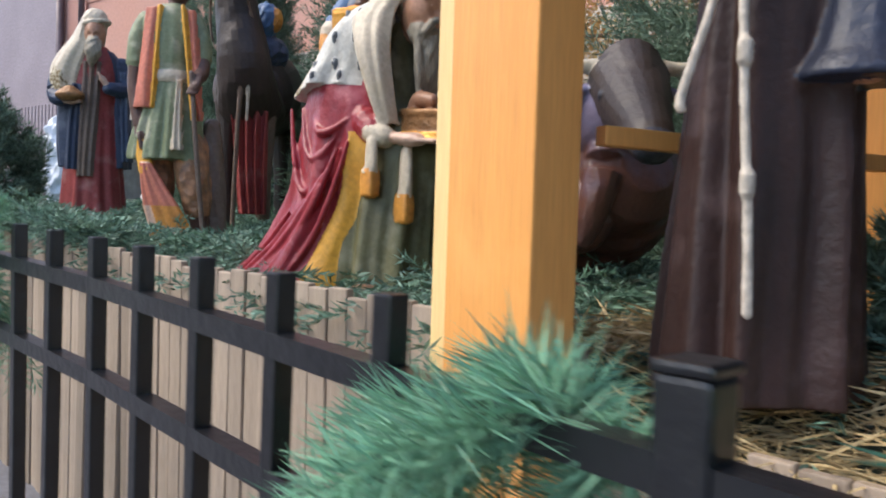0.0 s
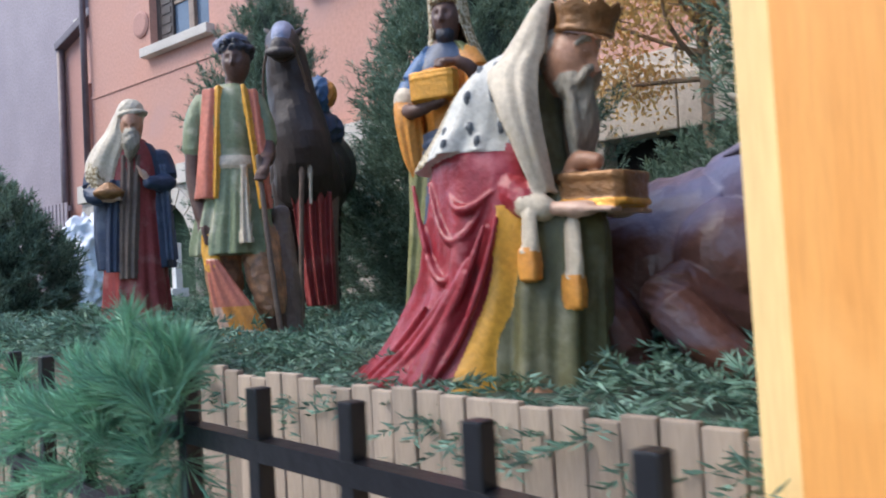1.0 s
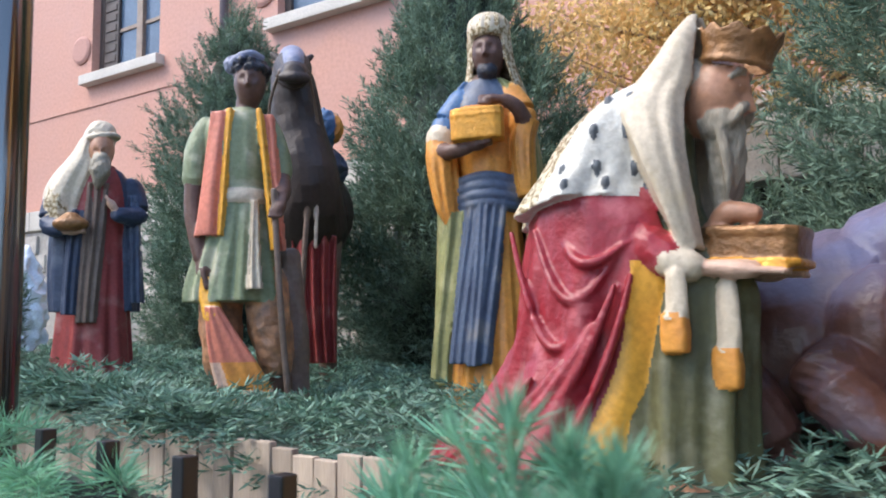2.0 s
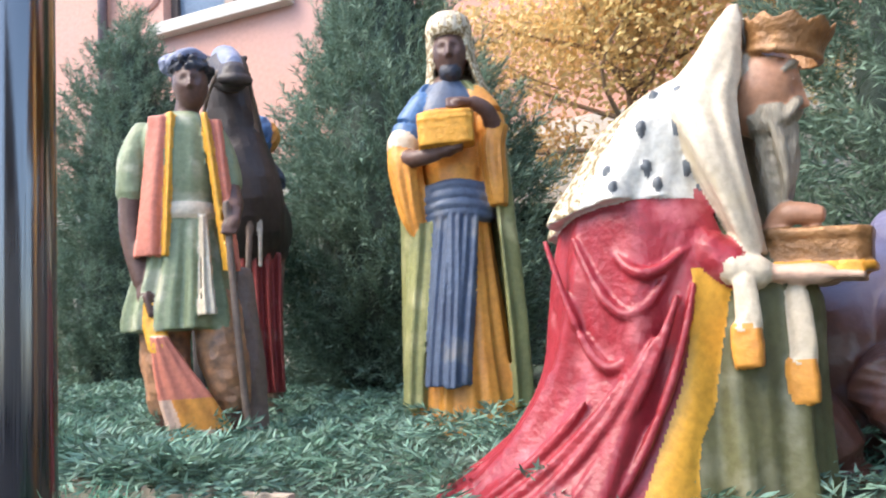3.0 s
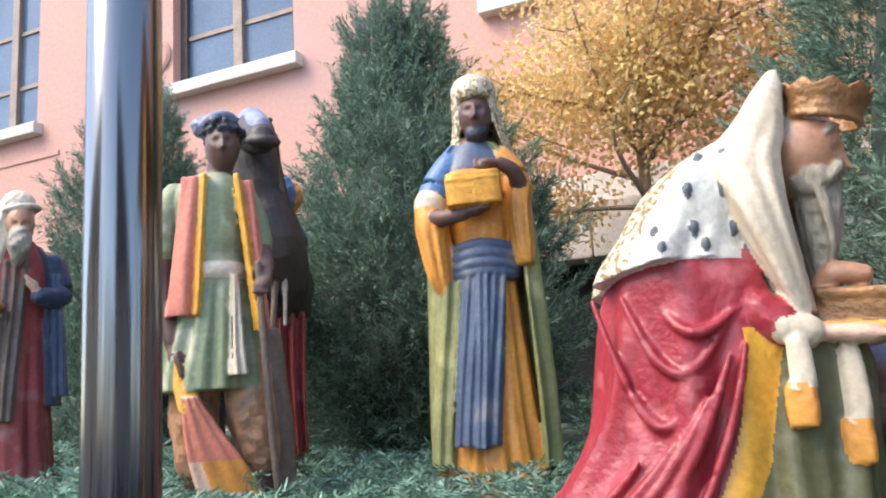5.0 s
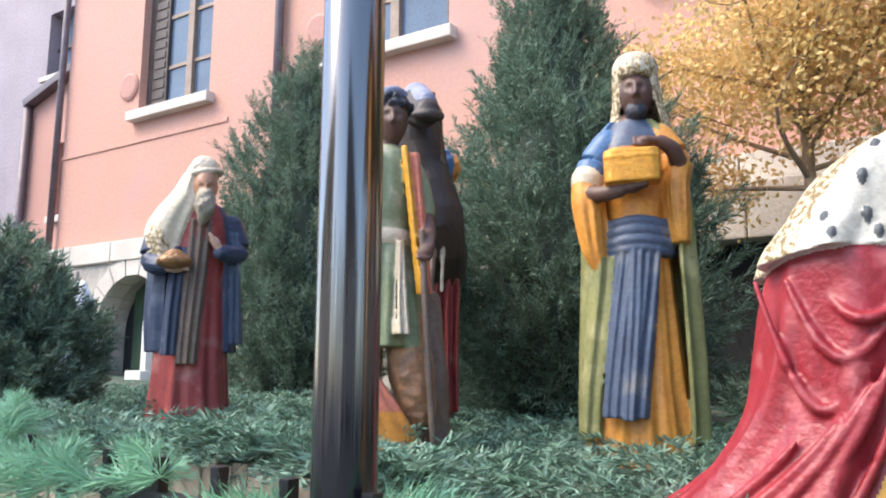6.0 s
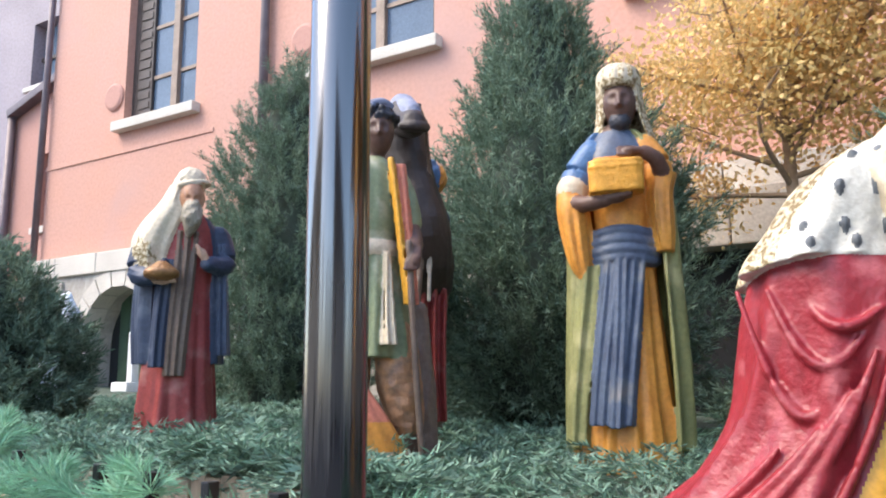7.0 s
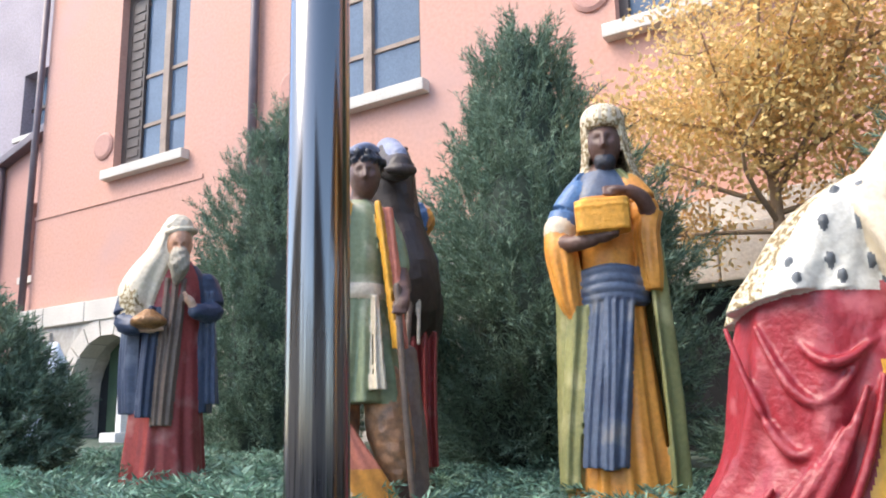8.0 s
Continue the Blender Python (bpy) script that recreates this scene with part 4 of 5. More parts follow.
    S.tube([(0.236, 0, 0.79), (0.236, 0, 0.73), (0.228, 0, 0.66), (0.215, 0, 0.59)], [0.04, 0.043, 0.034, 0.012], BEARD, n=18, flat=0.9, wrinkle=0.13)
    for i in range(9):
        y = -0.048 + 0.012 * i
        S.tube([(0.25 - abs(y) * 0.4, y, 0.80), (0.268 - abs(y) * 0.5, y * 1.15 + 0.006 * (-1) ** i, 0.73), (0.25, y * 0.9, 0.66), (0.222 + abs(y) * 0.3, y * 0.6, 0.60)], [0.007, 0.01, 0.009, 0.004], BEARD, n=8)
    crown(S, (0.262, 0, 0.918), 0.078, 0.072, 16, BRONZE)
    # arms with cream cuffs, hands holding a casket
    for s in (-1, 1):
        S.tube([(0.06, 0.11 * s, 0.56), (0.1, 0.115 * s, 0.52), (0.145, 0.12 * s, 0.492)], [0.04, 0.05, 0.043], RED, wrinkle=0.05)
        S.tube([(0.14, 0.13 * s, 0.49), (0.19, 0.115 * s, 0.475)], [0.036, 0.033], CREAM)
        S.hand((0.19, 0.11 * s, 0.475), (0.37, 0.07 * s, 0.455), 0.027, SKIN_PALE, (0, 1, 0))
    # hanging sleeve ends with gilded tassels
    for x0, y0, z0, z1 in ((0.165, -0.150, 0.46, 0.30), (0.25, -0.085, 0.43, 0.225)):
        S.tube([(x0, y0, z0), (x0 + 0.004, y0 - 0.004, (z0 + z1) / 2), (x0 - 0.004, y0, z1 + 0.07)], [0.022, 0.026, 0.026], CREAM, flat=0.6, wrinkle=0.08)
        S.block((x0 - 0.004, y0, z1 + 0.035), (0.055, 0.04, 0.085), ORANGE, bulge=0.1)
    box_turn = Euler((0, radians(4), 0)).to_matrix()
    S.block((0.29, 0, 0.515), (0.205, 0.15, 0.062), BRONZE, box_turn)
    S.block((0.29, 0, 0.548), (0.215, 0.16, 0.02), BRONZE, box_turn)
    S.block((0.29, 0, 0.48), (0.215, 0.16, 0.016), GILT, box_turn)
    S.tube([(0.2, -0.02, 0.55), (0.24, -0.03, 0.592), (0.3, -0.03, 0.585)], [0.02, 0.026, 0.02], SKIN_TAN)
    S.tube([(0.12, -0.15, 0.0), (0.2, -0.17, -0.005), (0.27, -0.17, -0.015)], [0.035, 0.034, 0.022], SKIN_TAN)
    S.block((0.02, 0, -0.05), (0.62, 0.44, 0.06), TAUPE)
    return S.done("kneeling_king_statue", pose(-1.05, 1.3, 1.0, 0, 0, 1), "kneeling king statue in crimson mantle and ermine cape offering a casket", 0.005)


def standing_king():
    S = Sculpt()
    c = -0.04
    S.loft([(-0.02, c, 0, 0.20, 0.16, 0.07), (0.15, c, 0, 0.185, 0.15, 0.075), (0.5, c, 0, 0.15, 0.125, 0.05), (0.8, c + 0.01, 0, 0.115, 0.10, 0.03), (0.95, c + 0.01, 0, 0.125, 0.105, 0.03), (1.12, c, 0, 0.14, 0.11, 0.02), (1.19, c, 0, 0.13, 0.10, 0.0), (1.25, c, 0, 0.08, 0.075, 0), (1.3, c + 0.01, 0, 0.045, 0.045, 0)], lambda row, col: SKIN_DARK if row > 0.9 else (BLUE if row > 0.66 else ORANGE), folds=13, seed=1.0, n=120)
    def cloak(row, col):
        return BRIGHTBLUE if row > 0.86 and 0.36 < col < 0.64 else MOSS
    S.loft([(0.08, c + 0.012, 0.02, 0.235, 0.165, 0.05), (0.3, c + 0.012, 0.02, 0.23, 0.165, 0.06), (0.7, c + 0.012, 0.02, 0.215, 0.155, 0.05), (1.0, c + 0.005, 0.015, 0.205, 0.145, 0.03), (1.15, c - 0.005, 0.01, 0.18, 0.125, 0.01), (1.22, c, 0, 0.135, 0.105, 0.0), (1.27, c, 0, 0.09, 0.08, 0)], cloak, folds=10, seed=5.0, a0=-43, a1=215, n=110)
    # blue tunic shoulder with a white hem, wide orange sleeves
    S.tube([(-0.125, -0.03, 1.19), (-0.178, -0.04, 1.11), (-0.198, -0.06, 1.04)], [0.056, 0.06, 0.064], BRIGHTBLUE, n=20)
    S.tube([(-0.2, -0.062, 1.045), (-0.206, -0.066, 1.015)], [0.066, 0.064], CREAM, n=20)
    S.tube([(0.06, -0.02, 1.2), (0.105, -0.04, 1.13), (0.115, -0.06, 1.06)], [0.055, 0.055, 0.052], ORANGE, n=18)
    S.loft([(0.70, -0.165, -0.075, 0.03, 0.04, 0.05), (0.76, -0.18, -0.075, 0.045, 0.055, 0.16), (0.87, -0.195, -0.075, 0.055, 0.065, 0.16), (0.96, -0.205, -0.075, 0.06, 0.065, 0.05), (1.03, -0.21, -0.065, 0.055, 0.06, 0)], ORANGE, n=48, folds=6, seed=2.0)
    S.loft([(0.79, 0.125, -0.07, 0.03, 0.04, 0.05), (0.86, 0.12, -0.07, 0.04, 0.055, 0.16), (1.0, 0.115, -0.07, 0.045, 0.06, 0.14), (1.08, 0.13, -0.06, 0.05, 0.06, 0)], ORANGE, n=48, folds=6, seed=7.0)
    # forearms, hands, gilt casket
    S.tube([(-0.205, -0.09, 0.985), (-0.15, -0.15, 0.965), (-0.08, -0.17, 0.972)], [0.034, 0.03, 0.026], SKIN_DARK)
    S.hand((-0.09, -0.17, 0.972), (0.01, -0.185, 0.982), 0.027, SKIN_DARK, (0, 1, 0))
    S.tube([(0.13, -0.08, 1.06), (0.105, -0.13, 1.12), (0.06, -0.155, 1.15)], [0.034, 0.03, 0.024], SKIN_DARK)
    S.hand((0.06, -0.155, 1.15), (-0.035, -0.175, 1.15), 0.026, SKIN_DARK, (0, 0.6, 0.8))
    turn = Euler((0, radians(-1.5), 0)).to_matrix()
    S.block((-0.042, -0.17, 1.053), (0.198, 0.11, 0.12), GILT, turn, 0.04)
    S.block((-0.042, -0.17, 1.085), (0.203, 0.115, 0.008), GILT, turn)
    # blue girdle and its long hanging end
    for z, r in ((0.765, 0.122), (0.795, 0.126), (0.83, 0.124), (0.865, 0.12)):
        S.tube([(c + 0.01 + r * math.cos(a), -0.005 + r * 0.9 * math.sin(a), z + 0.006 * math.sin(3 * a)) for a in (radians(d) for d in range(-200, 30, 15))], [0.021] * 16, BLUE, n=10, per=2)
    panel(S, 0.17, 0.78, (-0.17, -0.01), (-0.105, 0.055), (-0.185, -0.125), BLUE, 5, 0.007, seed=1.0)
    panel(S, 0.16, 0.76, (-0.10, -0.045), (-0.06, 0.0), (-0.195, -0.135), BLUE, 2, 0.007, seed=2.0, n=12)
    # the mantle falls in front beside it
    panel(S, 0.10, 0.74, (-0.255, -0.165), (-0.195, -0.105), (-0.135, -0.115), MOSS, 2, 0.008, seed=0.6, n=14)
    # head, veil and jewelled cap
    S.head((c + 0.02, -0.02, 1.37), (0.066, 0.078, 0.105), SKIN_DARK)
    S.ball((c + 0.02, -0.06, 1.295), (0.042, 0.035, 0.035), HAIR, rough=0.15)
    S.loft([(1.12, c + 0.05, 0.03, 0.15, 0.10, 0.05), (1.22, c + 0.035, 0.02, 0.125, 0.095, 0.05), (1.34, c + 0.025, 0.01, 0.095, 0.095, 0.03), (1.44, c + 0.02, 0, 0.088, 0.095, 0.02), (1.5, c + 0.02, 0, 0.08, 0.085, 0.0)], LACE, folds=9, seed=2.0, a0=-42, a1=222, thick=0.014)
    S.loft([(1.435, c + 0.02, -0.01, 0.078, 0.088, 0.0), (1.465, c + 0.02, -0.01, 0.086, 0.095, 0.04), (1.505, c + 0.02, -0.005, 0.08, 0.088, 0.05), (1.535, c + 0.02, 0, 0.055, 0.06, 0.02), (1.545, c + 0.02, 0, 0.02, 0.02, 0)], lambda row, col: LACE if row < 0.2 or int(col * 28) % 2 else CREAM, folds=14, seed=0.5)
    S.block((c, 0.02, -0.05), (0.4, 0.32, 0.07), ORANGE)
    return S.done("standing_king_statue", pose(-1.995, 2.08, 1.06, 0, 0, 26), "standing dark-skinned king statue in orange robe holding a gilt casket")


def servant():
    S = Sculpt()
    c = -0.13
    for x0, x1, y in ((-0.19, -0.19, 0.02), (-0.03, 0.02, -0.02)):
        S.tube([(x0, 0, 0.5), ((x0 + x1) / 2, y, 0.32), (x1, y, 0.18)], [0.078, 0.08, 0.06], PRINT, wrinkle=0.08, n=18)
        S.tube([(x1, y, 0.2), (x1 + 0.01, y, 0.08), (x1 + 0.01, y, 0.0)], [0.05, 0.042, 0.04], SKIN_DARK)
        S.tube([(x1 + 0.01, y + 0.02, -0.01), (x1 + 0.04, y - 0.06, -0.015), (x1 + 0.07, y - 0.13, -0.02)], [0.04, 0.036, 0.022], HAIR)
    S.tube([(0.085, 0.05, -0.03), (0.08, 0.05, 0.3), (0.06, 0.05, 0.6)], [0.06, 0.05, 0.04], TAUPE, wrinkle=0.1)
    S.loft([(0.42, c - 0.01, 0, 0.175, 0.13, 0.11), (0.48, c - 0.01, 0, 0.17, 0.125, 0.12), (0.62, c, 0, 0.145, 0.115, 0.1), (0.78, c + 0.005, 0, 0.11, 0.095, 0.03), (0.82, c + 0.005, 0, 0.105, 0.09, 0.01), (0.95, c, 0, 0.125, 0.10, 0.02), (1.07, c - 0.005, 0, 0.13, 0.095, 0.01), (1.125, c, 0, 0.10, 0.08, 0), (1.155, c + 0.01, 0, 0.06, 0.055, 0)], SAGE, folds=11, seed=2.0, n=110)
    S.loft([(0.785, c + 0.005, 0, 0.112, 0.098, 0), (0.8, c + 0.005, 0, 0.119, 0.105, 0), (0.825, c + 0.005, 0, 0.117, 0.103, 0), (0.838, c + 0.005, 0, 0.108, 0.095, 0)], CREAM)
    panel(S, 0.46, 0.79, (-0.08, -0.02), (-0.07, -0.045), (-0.16, -0.11), CREAM, 2, 0.012, n=10)
    # open coral vest with yellow edging
    panel(S, 0.66, 1.13, (-0.275, -0.185), (-0.225, -0.16), (-0.108, -0.096), CORAL, 1, 0.006, n=12)
    panel(S, 0.66, 1.14, (-0.19, -0.168), (-0.168, -0.14), (-0.124, -0.104), YELLOW, 1, 0.004, n=8)
    panel(S, 0.6, 1.14, (0.0, 0.03), (-0.06, -0.035), (-0.126, -0.108), YELLOW, 1, 0.004, n=8)
    panel(S, 0.6, 1.12, (0.025, 0.06), (-0.037, 0.01), (-0.11, -0.094), CORAL, 1, 0.006, n=8)
    # arms
    S.tube([(-0.245, 0, 1.09), (-0.28, -0.01, 0.99), (-0.285, -0.01, 0.88)], [0.045, 0.05, 0.052], SAGE, n=18, wrinkle=0.04)
    S.tube([(-0.285, -0.01, 0.9), (-0.285, -0.02, 0.75), (-0.255, -0.06, 0.58)], [0.043, 0.042, 0.028], SKIN_DARK)
    S.hand((-0.255, -0.06, 0.6), (-0.225, -0.09, 0.47), 0.028, SKIN_DARK, (0, 1, 0))
    S.tube([(-0.025, 0, 1.09), (0.012, -0.01, 0.99), (0.022, -0.02, 0.9)], [0.045, 0.05, 0.052], SAGE, n=18, wrinkle=0.04)
    S.tube([(0.022, -0.02, 0.91), (0.038, -0.07, 0.83), (0.035, -0.12, 0.8)], [0.04, 0.036, 0.028], SKIN_DARK)
    S.hand((0.045, -0.125, 0.8), (0.02, -0.16, 0.72), 0.027, SKIN_DARK, (1, 0, 0))
    S.tube([(0.015, -0.15, 0.82), (0.04, -0.12, 0.4), (0.075, -0.09, -0.02)], [0.012, 0.013, 0.013], TAUPE, n=10)
    # feather fan held downwards
    S.tube([(-0.235, -0.09, 0.5), (-0.215, -0.1, 0.42), (-0.2, -0.11, 0.37)], [0.02, 0.035, 0.038], YELLOW, flat=0.5)
    def plume(row, col):
        return CORAL if row > 0.55 else (ORANGE if 0.5 + 0.3 * noise.noise((row * 6, col * 8, 0)) < 0.42 + 0.3 * row else SKIN_PALE)
    S.grid([[(x0 + (x1 - x0) * (0.5 - 0.5 * math.cos(a)), -0.11 - 0.02 * math.sin(a) - 0.03 * (0.4 - z) + 0.004 * math.sin(9 * a), z - 0.012 * abs(math.sin(4 * a)) * (z < 0.05)) for a in (2 * math.pi * j / 48 for j in range(48))]
            for z, x0, x1 in ((-0.01, -0.14, 0.01), (0.03, -0.17, 0.02), (0.1, -0.185, 0.02), (0.2, -0.21, -0.04), (0.3, -0.225, -0.11), (0.4, -0.23, -0.175))], plume)
    # head and turban
    S.tube([(c + 0.02, 0, 1.13), (c + 0.03, -0.005, 1.2)], [0.042, 0.04], SKIN_DARK)
    S.head((c + 0.04, -0.015, 1.25), (0.06, 0.07, 0.094), SKIN_DARK)
    S.ball((c + 0.04, 0.012, 1.31), (0.074, 0.08, 0.058), HAIR, rough=0.25, freq=9)
    S.ball((c + 0.0, 0.03, 1.342), (0.066, 0.066, 0.04), GREYBLUE, rough=0.2)
    for i in range(26):
        a = i * 2.399
        S.ball((c + 0.045 + 0.066 * math.cos(a), -0.01 + 0.066 * math.sin(a), 1.305 + 0.035 * ((i * 7) % 5) / 5), (0.014, 0.014, 0.014), HAIR, n=10, rough=0.3)
    S.tube([(c - 0.03, -0.03, 1.325), (c + 0.0, -0.055, 1.35), (c + 0.05, -0.055, 1.365), (c + 0.09, -0.03, 1.355)], [0.012, 0.014, 0.014, 0.01], GREYBLUE, n=10)
    S.block((-0.06, 0, -0.06), (0.4, 0.3, 0.06), TAUPE)
    return S.done("servant_statue", pose(-2.62, 1.485, 1.05, 0, 0, 46), "servant statue in sage tunic and coral vest holding a feather fan")


def bent_king():
    S = Sculpt()
    S.loft([(-0.02, -0.03, 0, 0.2, 0.16, 0.09), (0.2, -0.03, 0, 0.185, 0.15, 0.08), (0.45, -0.03, -0.01, 0.165, 0.14, 0.06), (0.7, -0.03, -0.02, 0.15, 0.13, 0.02), (0.9, -0.03, -0.04, 0.16, 0.13, 0), (1.02, -0.02, -0.06, 0.13, 0.11, 0), (1.1, 0, -0.09, 0.06, 0.06, 0)], DULLRED, folds=9, seed=1.0, n=110)
    # navy mantle at the sides and back
    S.loft([(0.36, -0.03, 0.02, 0.215, 0.155, 0.06), (0.6, -0.04, 0.01, 0.215, 0.15, 0.06), (0.85, -0.04, 0, 0.205, 0.15, 0.03), (1.0, -0.03, -0.03, 0.17, 0.135, 0.01), (1.08, -0.01, -0.06, 0.10, 0.1, 0)], NAVY, folds=9, seed=6.0, a0=-42, a1=232, n=90)
    panel(S, 0.34, 0.86, (-0.17, -0.10), (-0.15, -0.07), (-0.175, -0.17), NAVY, 2, 0.01, n=12)
    panel(S, 0.30, 1.0, (-0.10, 0.0), (-0.08, 0.04), (-0.175, -0.18), TAUPE, 3, 0.01, n=14, seed=1.0)
    panel(S, 0.4, 0.95, (0.15, 0.215), (0.12, 0.18), (-0.09, -0.11), BLUE, 2, 0.012, n=12, seed=2.0)
    # cream shawl over the bowed back
    S.loft([(0.82, -0.17, -0.03, 0.10, 0.13, 0.06), (0.95, -0.15, -0.03, 0.13, 0.15, 0.05), (1.05, -0.11, -0.04, 0.125, 0.14, 0.04), (1.15, -0.06, -0.06, 0.10, 0.11, 0.02), (1.24, -0.03, -0.08, 0.08, 0.09, 0)], CREAM, folds=7, seed=3.0, n=80)
    S.loft([(0.8, -0.18, -0.05, 0.085, 0.12, 0.06), (0.9, -0.19, -0.05, 0.09, 0.125, 0.04), (0.97, -0.17, -0.05, 0.09, 0.12, 0.02)], LACE, folds=8, seed=2.0, n=60)
    S.head((0.0, -0.15, 1.165), (0.06, 0.074, 0.095), SKIN_TAN, Euler((radians(18), 0, 0)).to_matrix())
    S.tube([(0.0, -0.2, 1.115), (0.0, -0.215, 1.05), (-0.01, -0.2, 0.98)], [0.045, 0.05, 0.018], BEARD, wrinkle=0.12, n=18)
    S.ball((-0.01, -0.105, 1.258), (0.076, 0.085, 0.078), CREAM, rough=0.08, freq=4)
    S.loft([(0.98, -0.075, -0.075, 0.095, 0.10, 0.05), (1.08, -0.06, -0.085, 0.09, 0.095, 0.05), (1.18, -0.03, -0.10, 0.082, 0.09, 0.03), (1.27, -0.012, -0.105, 0.078, 0.085, 0.0)], CREAM, folds=7, seed=4.0, a0=-30, a1=235, n=60, thick=0.014)
    S.tube([(0.0 + 0.074 * math.cos(a), -0.125 + 0.08 * math.sin(a), 1.24 + 0.012 * math.cos(a)) for a in (2 * math.pi * i / 14 for i in range(15))], [0.013] * 15, CREAM, n=10, per=2, wrinkle=0.08)
    # arms, hands and a covered bowl
    S.tube([(0.13, -0.04, 1.0), (0.17, -0.07, 0.86), (0.08, -0.18, 0.84)], [0.065, 0.058, 0.036], NAVY, wrinkle=0.06)
    S.hand((0.085, -0.18, 0.845), (0.03, -0.2, 0.93), 0.026, SKIN_PALE, (0, 1, 0))
    S.tube([(-0.2, -0.06, 0.95), (-0.23, -0.1, 0.8), (-0.17, -0.19, 0.76)], [0.07, 0.06, 0.035], NAVY, wrinkle=0.06)
    S.hand((-0.18, -0.19, 0.755), (-0.06, -0.22, 0.745), 0.028, SKIN_PALE, (0, 1, 0))
    S.loft([(0.745, -0.125, -0.22, 0.035, 0.035, 0), (0.765, -0.125, -0.22, 0.075, 0.065, 0.02), (0.79, -0.125, -0.22, 0.082, 0.07, 0), (0.81, -0.125, -0.22, 0.06, 0.05, 0.03), (0.84, -0.125, -0.22, 0.02, 0.02, 0)], BRONZE, folds=12)
    S.block((-0.03, 0, -0.05), (0.4, 0.3, 0.06), DULLRED)
    return S.done("bent_king_statue", pose(-4.20, 1.64, 1.12, 0, 0, 57), "stooped bearded king statue in white turban and dull red robe")


def camel():
    S = Sculpt()
    S.tube([(0.0, -0.28, 1.3), (0.0, -0.2, 1.33), (0.0, -0.08, 1.39), (0.0, 0.04, 1.42)], [0.055, 0.062, 0.085, 0.07], CAMELHIDE, n=20)
    S.tube([(0.0, -0.26, 1.36), (0.0, -0.14, 1.41), (0.0, -0.02, 1.46), (0.0, 0.05, 1.46)], [0.035, 0.05, 0.06, 0.045], GREYBLUE, n=18)
    S.tube([(-0.05, -0.29, 1.285), (0.0, -0.315, 1.28), (0.05, -0.29, 1.285)], [0.02, 0.025, 0.02], CAMELHIDE, n=10)
    for s in (-1, 1):
        S.tube([(0.05 * s, 0.03, 1.46), (0.09 * s, 0.05, 1.5)], [0.022, 0.012], CAMELHIDE, n=10)
        S.ball((0.055 * s, -0.07, 1.42), (0.016, 0.02, 0.014), HAIR)
        S.tube([(0.06 * s, -0.24, 1.33), (0.1 * s, -0.1, 1.2), (0.11 * s + 0.02, -0.02, 1.0), (0.05, -0.1, 0.88)], [0.008] * 4, TAUPE, n=8)
    S.tube([(0.0, 0.0, 1.38), (0.03, 0.02, 1.15), (0.07, 0.0, 0.9), (0.08, 0.15, 0.72), (0.08, 0.45, 0.8)], [0.095, 0.12, 0.145, 0.18, 0.22], CAMELHIDE, n=24, wrinkle=0.03)
    S.tube([(0.08, 0.3, 0.8), (0.08, 0.7, 0.88), (0.08, 1.15, 0.82)], [0.23, 0.26, 0.2], CAMELHIDE, n=24)
    for x, y in ((-0.03, 0.12), (0.17, 0.12), (-0.03, 1.15), (0.17, 1.15)):
        S.tube([(x, y, 0.72), (x, y, 0.36), (x, y + 0.01, -0.05)], [0.075, 0.045, 0.038], TAUPE if y < 1 and x > 0 else CAMELHIDE, n=14)
    panel(S, 0.10, 0.66, (0.05, 0.2), (0.0, 0.2), (-0.02, -0.02), DULLRED, 4, 0.02, thick=0.03)
    S.tube([(0.08, -0.1, 0.92), (0.06, -0.1, 0.7), (0.04, -0.08, 0.3), (0.03, -0.08, -0.03)], [0.009, 0.013, 0.013, 0.013], TAUPE, n=8)
    S.tube([(0.05, -0.1, 0.88), (0.1, -0.1, 0.87), (0.1, -0.1, 0.6)], [0.009, 0.009, 0.009], ROPE, n=8)
    S.ball((0.16, 0.22, 1.2), (0.07, 0.1, 0.1), BRIGHTBLUE, rough=0.2)
    S.ball((0.2, 0.2, 1.2), (0.05, 0.06, 0.07), ORANGE, rough=0.2)
    S.ball((0.12, 0.3, 1.02), (0.16, 0.18, 0.12), NAVY, rough=0.15)
    S.block((0.08, 0.6, -0.09), (0.5, 1.4, 0.1), TAUPE)
    return S.done("camel_statue", pose(-2.95, 1.85, 1.12, 0, 0, 52), "dark camel statue with rope bridle and red saddle cloth")


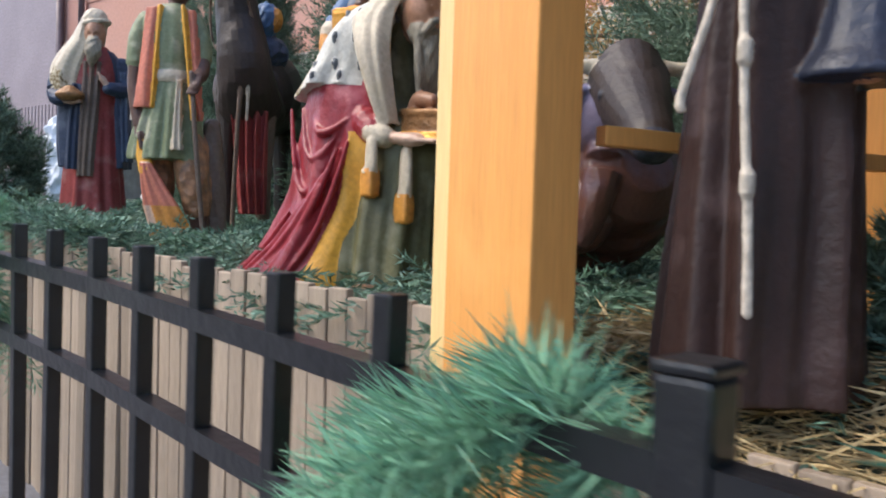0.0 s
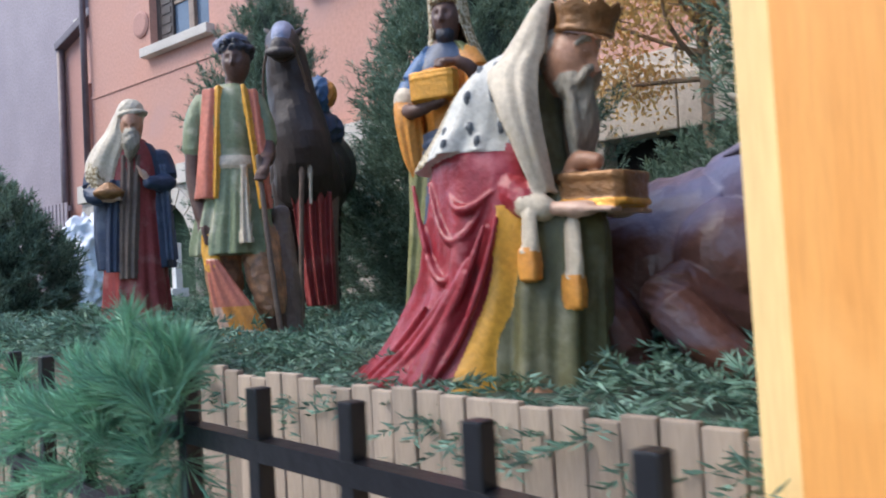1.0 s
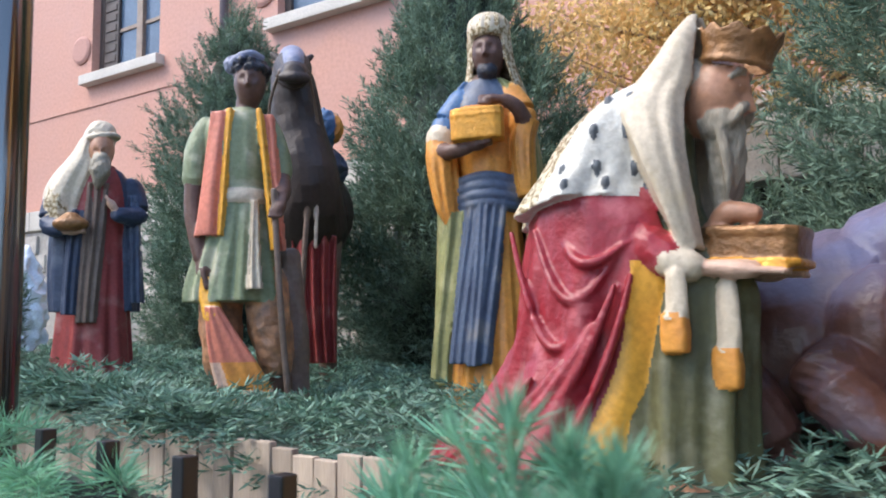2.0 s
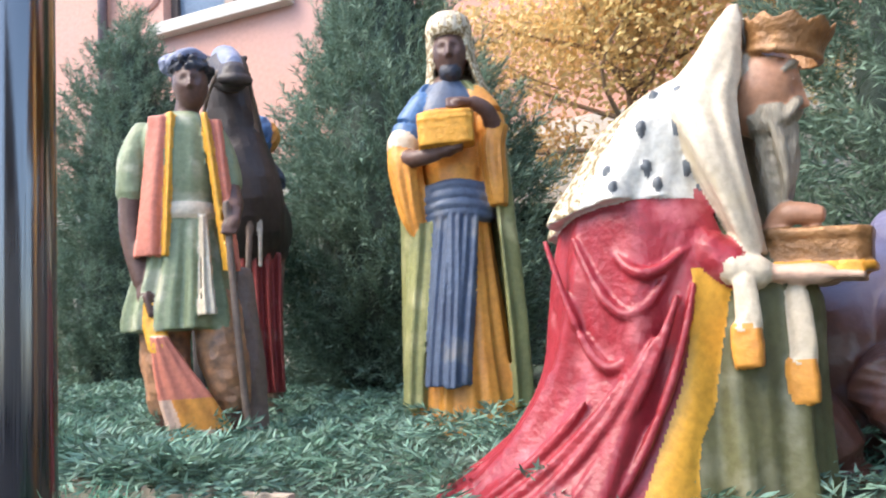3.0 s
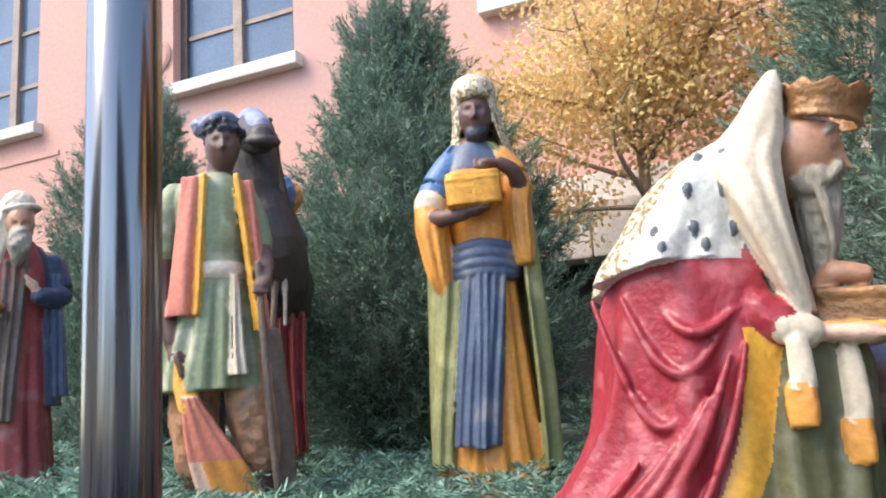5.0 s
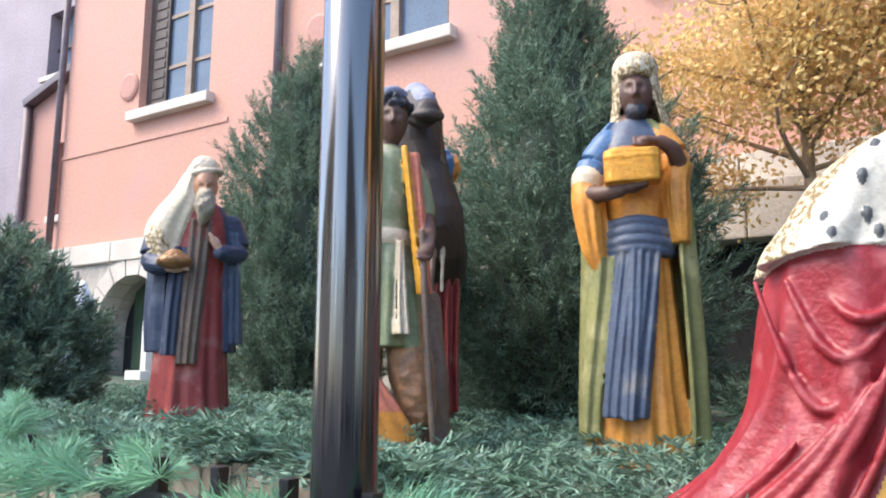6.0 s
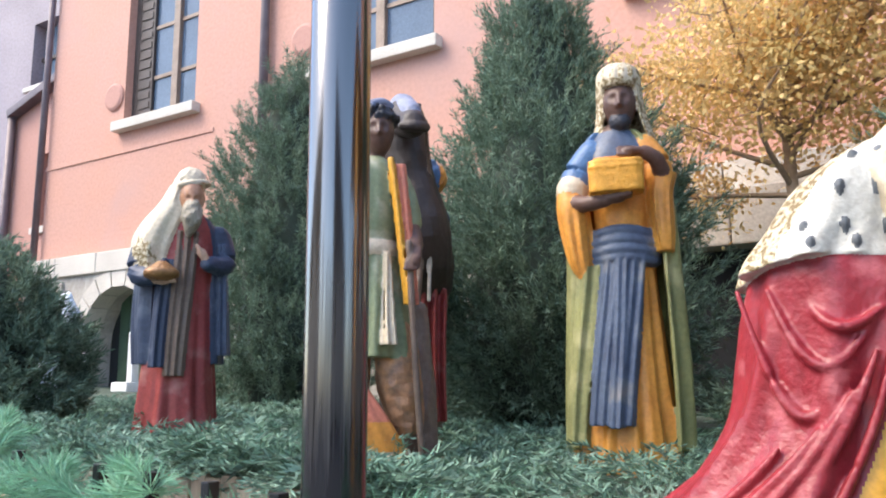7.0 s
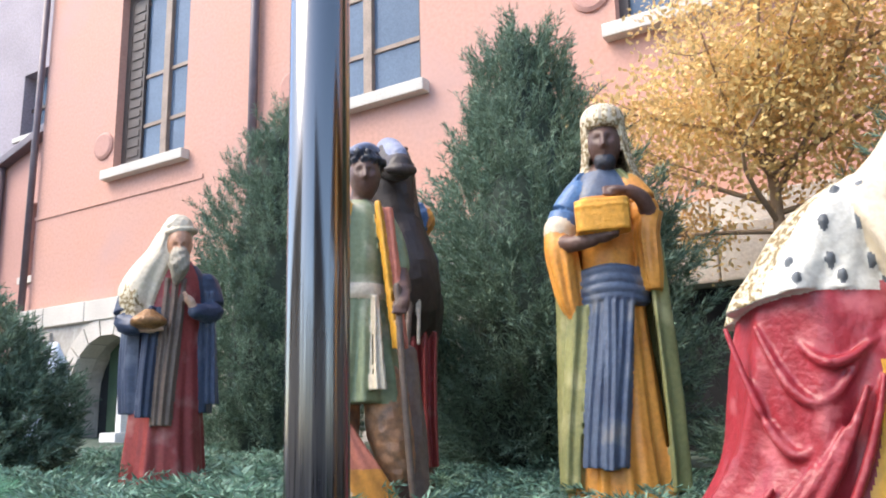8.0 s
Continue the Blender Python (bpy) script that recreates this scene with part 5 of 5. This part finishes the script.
def ox():
    S = Sculpt()
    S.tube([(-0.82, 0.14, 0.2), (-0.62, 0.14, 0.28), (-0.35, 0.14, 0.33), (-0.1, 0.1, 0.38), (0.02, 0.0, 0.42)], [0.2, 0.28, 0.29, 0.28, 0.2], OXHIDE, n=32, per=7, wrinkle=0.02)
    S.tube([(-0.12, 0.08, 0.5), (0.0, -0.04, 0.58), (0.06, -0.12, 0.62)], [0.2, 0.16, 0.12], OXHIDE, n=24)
    d = Vector((0.35, -0.75, -0.5)).normalized()
    base = Vector((0.05, -0.1, 0.68))
    S.tube([base, base + d * 0.14, base + d * 0.27, base + d * 0.36], [0.125, 0.1, 0.075, 0.062], CAMELHIDE, n=20)
    S.tube([base + Vector((0, 0, 0.05)), base + d * 0.12 + Vector((0, 0, 0.05))], [0.1, 0.07], CAMELHIDE, n=18)
    S.ball(base + d * 0.39, (0.058, 0.058, 0.05), HAIR)
    across = d.cross(Vector((0, 0, 1))).normalized()
    for s in (-1, 1):
        a = base + across * 0.1 * s + Vector((0, 0, 0.06))
        S.tube([a, a + across * 0.07 * s + Vector((0, 0, 0.0)), a + across * 0.14 * s + Vector((0, 0, 0.035))], [0.025, 0.02, 0.006], HORN, n=12)
        e = base + across * 0.12 * s + Vector((0, 0, -0.01))
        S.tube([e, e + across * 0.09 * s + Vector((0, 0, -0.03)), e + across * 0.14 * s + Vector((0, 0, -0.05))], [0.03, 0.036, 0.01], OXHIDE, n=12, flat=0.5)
        S.ball(base + d * 0.12 + across * 0.085 * s + Vector((0, 0, 0.02)), (0.024, 0.024, 0.02), HAIR)
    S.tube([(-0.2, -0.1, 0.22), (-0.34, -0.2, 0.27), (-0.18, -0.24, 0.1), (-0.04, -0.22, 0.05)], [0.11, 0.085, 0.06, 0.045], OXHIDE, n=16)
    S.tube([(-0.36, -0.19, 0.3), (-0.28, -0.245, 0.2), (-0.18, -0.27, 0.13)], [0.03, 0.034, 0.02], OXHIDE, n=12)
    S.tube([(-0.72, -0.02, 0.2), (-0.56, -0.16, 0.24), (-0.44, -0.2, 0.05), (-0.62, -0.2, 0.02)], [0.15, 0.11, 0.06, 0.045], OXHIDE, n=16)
    S.tube([(-0.56, -0.14, 0.06), (-0.4, -0.16, 0.03)], [0.09, 0.08], NAVY, n=14)
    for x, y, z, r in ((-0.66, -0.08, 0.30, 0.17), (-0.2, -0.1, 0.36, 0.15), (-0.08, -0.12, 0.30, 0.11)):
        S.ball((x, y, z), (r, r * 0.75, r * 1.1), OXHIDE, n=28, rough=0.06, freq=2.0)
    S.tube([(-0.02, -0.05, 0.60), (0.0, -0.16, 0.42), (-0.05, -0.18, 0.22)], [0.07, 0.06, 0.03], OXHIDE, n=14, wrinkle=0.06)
    S.block((-0.4, 0.05, -0.03), (1.0, 0.5, 0.1), TAUPE)
    return S.done("ox_statue", pose(-0.42, 1.76, 0.96, 0, 0, 20), "lying brown ox statue with blue skylight painted on its back and pale horns")


def friar():
    S = Sculpt()
    S.loft([(-0.03, -0.02, 0, 0.165, 0.14, 0.15), (0.1, -0.02, 0, 0.155, 0.13, 0.17), (0.35, -0.015, 0, 0.138, 0.12, 0.15), (0.6, -0.01, 0, 0.125, 0.11, 0.1), (0.85, -0.01, 0, 0.12, 0.105, 0.03), (1.1, -0.01, 0, 0.15, 0.11, 0.02), (1.2, -0.01, 0, 0.13, 0.1, 0), (1.27, -0.01, 0, 0.07, 0.07, 0)], HABIT, folds=7, seed=1.5, n=120)
    S.ball((-0.01, -0.02, 1.37), (0.075, 0.085, 0.1), SKIN_TAN)
    S.ball((-0.01, 0.01, 1.4), (0.085, 0.085, 0.085), HAIR, rough=0.1)
    S.loft([(0.455, 0.10, -0.1, 0.10, 0.075, 0), (0.462, 0.10, -0.1, 0.105, 0.08, 0), (0.48, 0.10, -0.1, 0.095, 0.072, 0.01), (0.52, 0.10, -0.095, 0.075, 0.06, 0.03), (0.65, 0.11, -0.07, 0.068, 0.06, 0.04), (0.9, 0.115, -0.02, 0.065, 0.06, 0.03), (1.12, 0.1, 0, 0.06, 0.06, 0)], SLEEVE, folds=8, seed=2.0, n=60)
    S.tube([(0.1, -0.1, 0.5), (0.09, -0.12, 0.47)], [0.03, 0.026], SKIN_TAN)
    S.tube([(-0.15, -0.02, 1.1), (-0.18, -0.07, 0.88), (-0.08, -0.15, 0.82)], [0.065, 0.07, 0.05], HABIT)
    S.tube([(-0.085, -0.125, 0.74), (-0.088, -0.143, 0.60), (-0.082, -0.15, 0.44), (-0.07, -0.155, 0.25), (-0.066, -0.16, 0.11)], [0.0085, 0.0085, 0.008, 0.0085, 0.009], ROPE, n=10, wrinkle=0.12)
    for z, x in ((0.49, -0.084), (0.30, -0.073)):
        for k in (-0.012, 0, 0.012):
            S.ball((x, -0.155, z + k), (0.0135, 0.013, 0.009), ROPE, n=12)
    S.tube([(-0.10, -0.115, 0.72), (-0.125, -0.125, 0.58), (-0.165, -0.12, 0.44), (-0.167, -0.12, 0.41)], [0.008, 0.008, 0.0085, 0.009], ROPE, n=10, wrinkle=0.12)
    S.tube([(-0.01 + 0.128 * math.cos(a), 0.116 * math.sin(a), 0.72) for a in (2 * math.pi * i / 16 for i in range(17))], [0.011] * 17, ROPE, n=8, per=2)
    return S.done("friar_statue", pose(0.465, 0.9, 1.0, 0, 0, 34), "friar statue in brown habit with knotted white rope belt")


def pale_figure():
    S = Sculpt()
    S.loft([(-0.03, 0, 0, 0.24, 0.2, 0.09), (0.2, 0, 0, 0.2, 0.17, 0.08), (0.5, 0, 0, 0.15, 0.13, 0.04), (0.7, 0, 0, 0.15, 0.11, 0.02), (0.78, 0, 0, 0.08, 0.07, 0)], CLOTH_PALE, folds=9, seed=3.0)
    S.ball((0, -0.03, 0.9), (0.07, 0.08, 0.1), SKIN_PALE)
    S.ball((0, 0.01, 0.92), (0.09, 0.09, 0.11), CLOTH_PALE, rough=0.08)
    return S.done("kneeling_statue", pose(0.80, 1.72, 1.0, 0, 0, 30), "kneeling statue in a pale cream robe beside the shelter")


kneeling_king()
standing_king()
servant()
bent_king()
camel()
ox()
friar()
pale_figure()

# crumpled white plastic sheet over something in the bed
S = Sculpt()
for cx, cz, rx, rz, sd in ((0, 0.28, 0.26, 0.36, 1.0), (-0.02, 0.7, 0.24, 0.3, 5.0), (0.06, 0.45, 0.22, 0.3, 9.0)):
    S.ball((cx, 0, cz), (rx, 0.2, rz), BAG, n=56, rough=0.45, freq=3.4, seed=sd)
tagged(S.done("plastic_sheet", pose(-8.1, 2.85, 1.2, 0, 0, 60), "crumpled white plastic sheet wrapped round a bundle", 0.012), "crumpled white plastic sheet wrapped round a bundle", "plastic sheet")
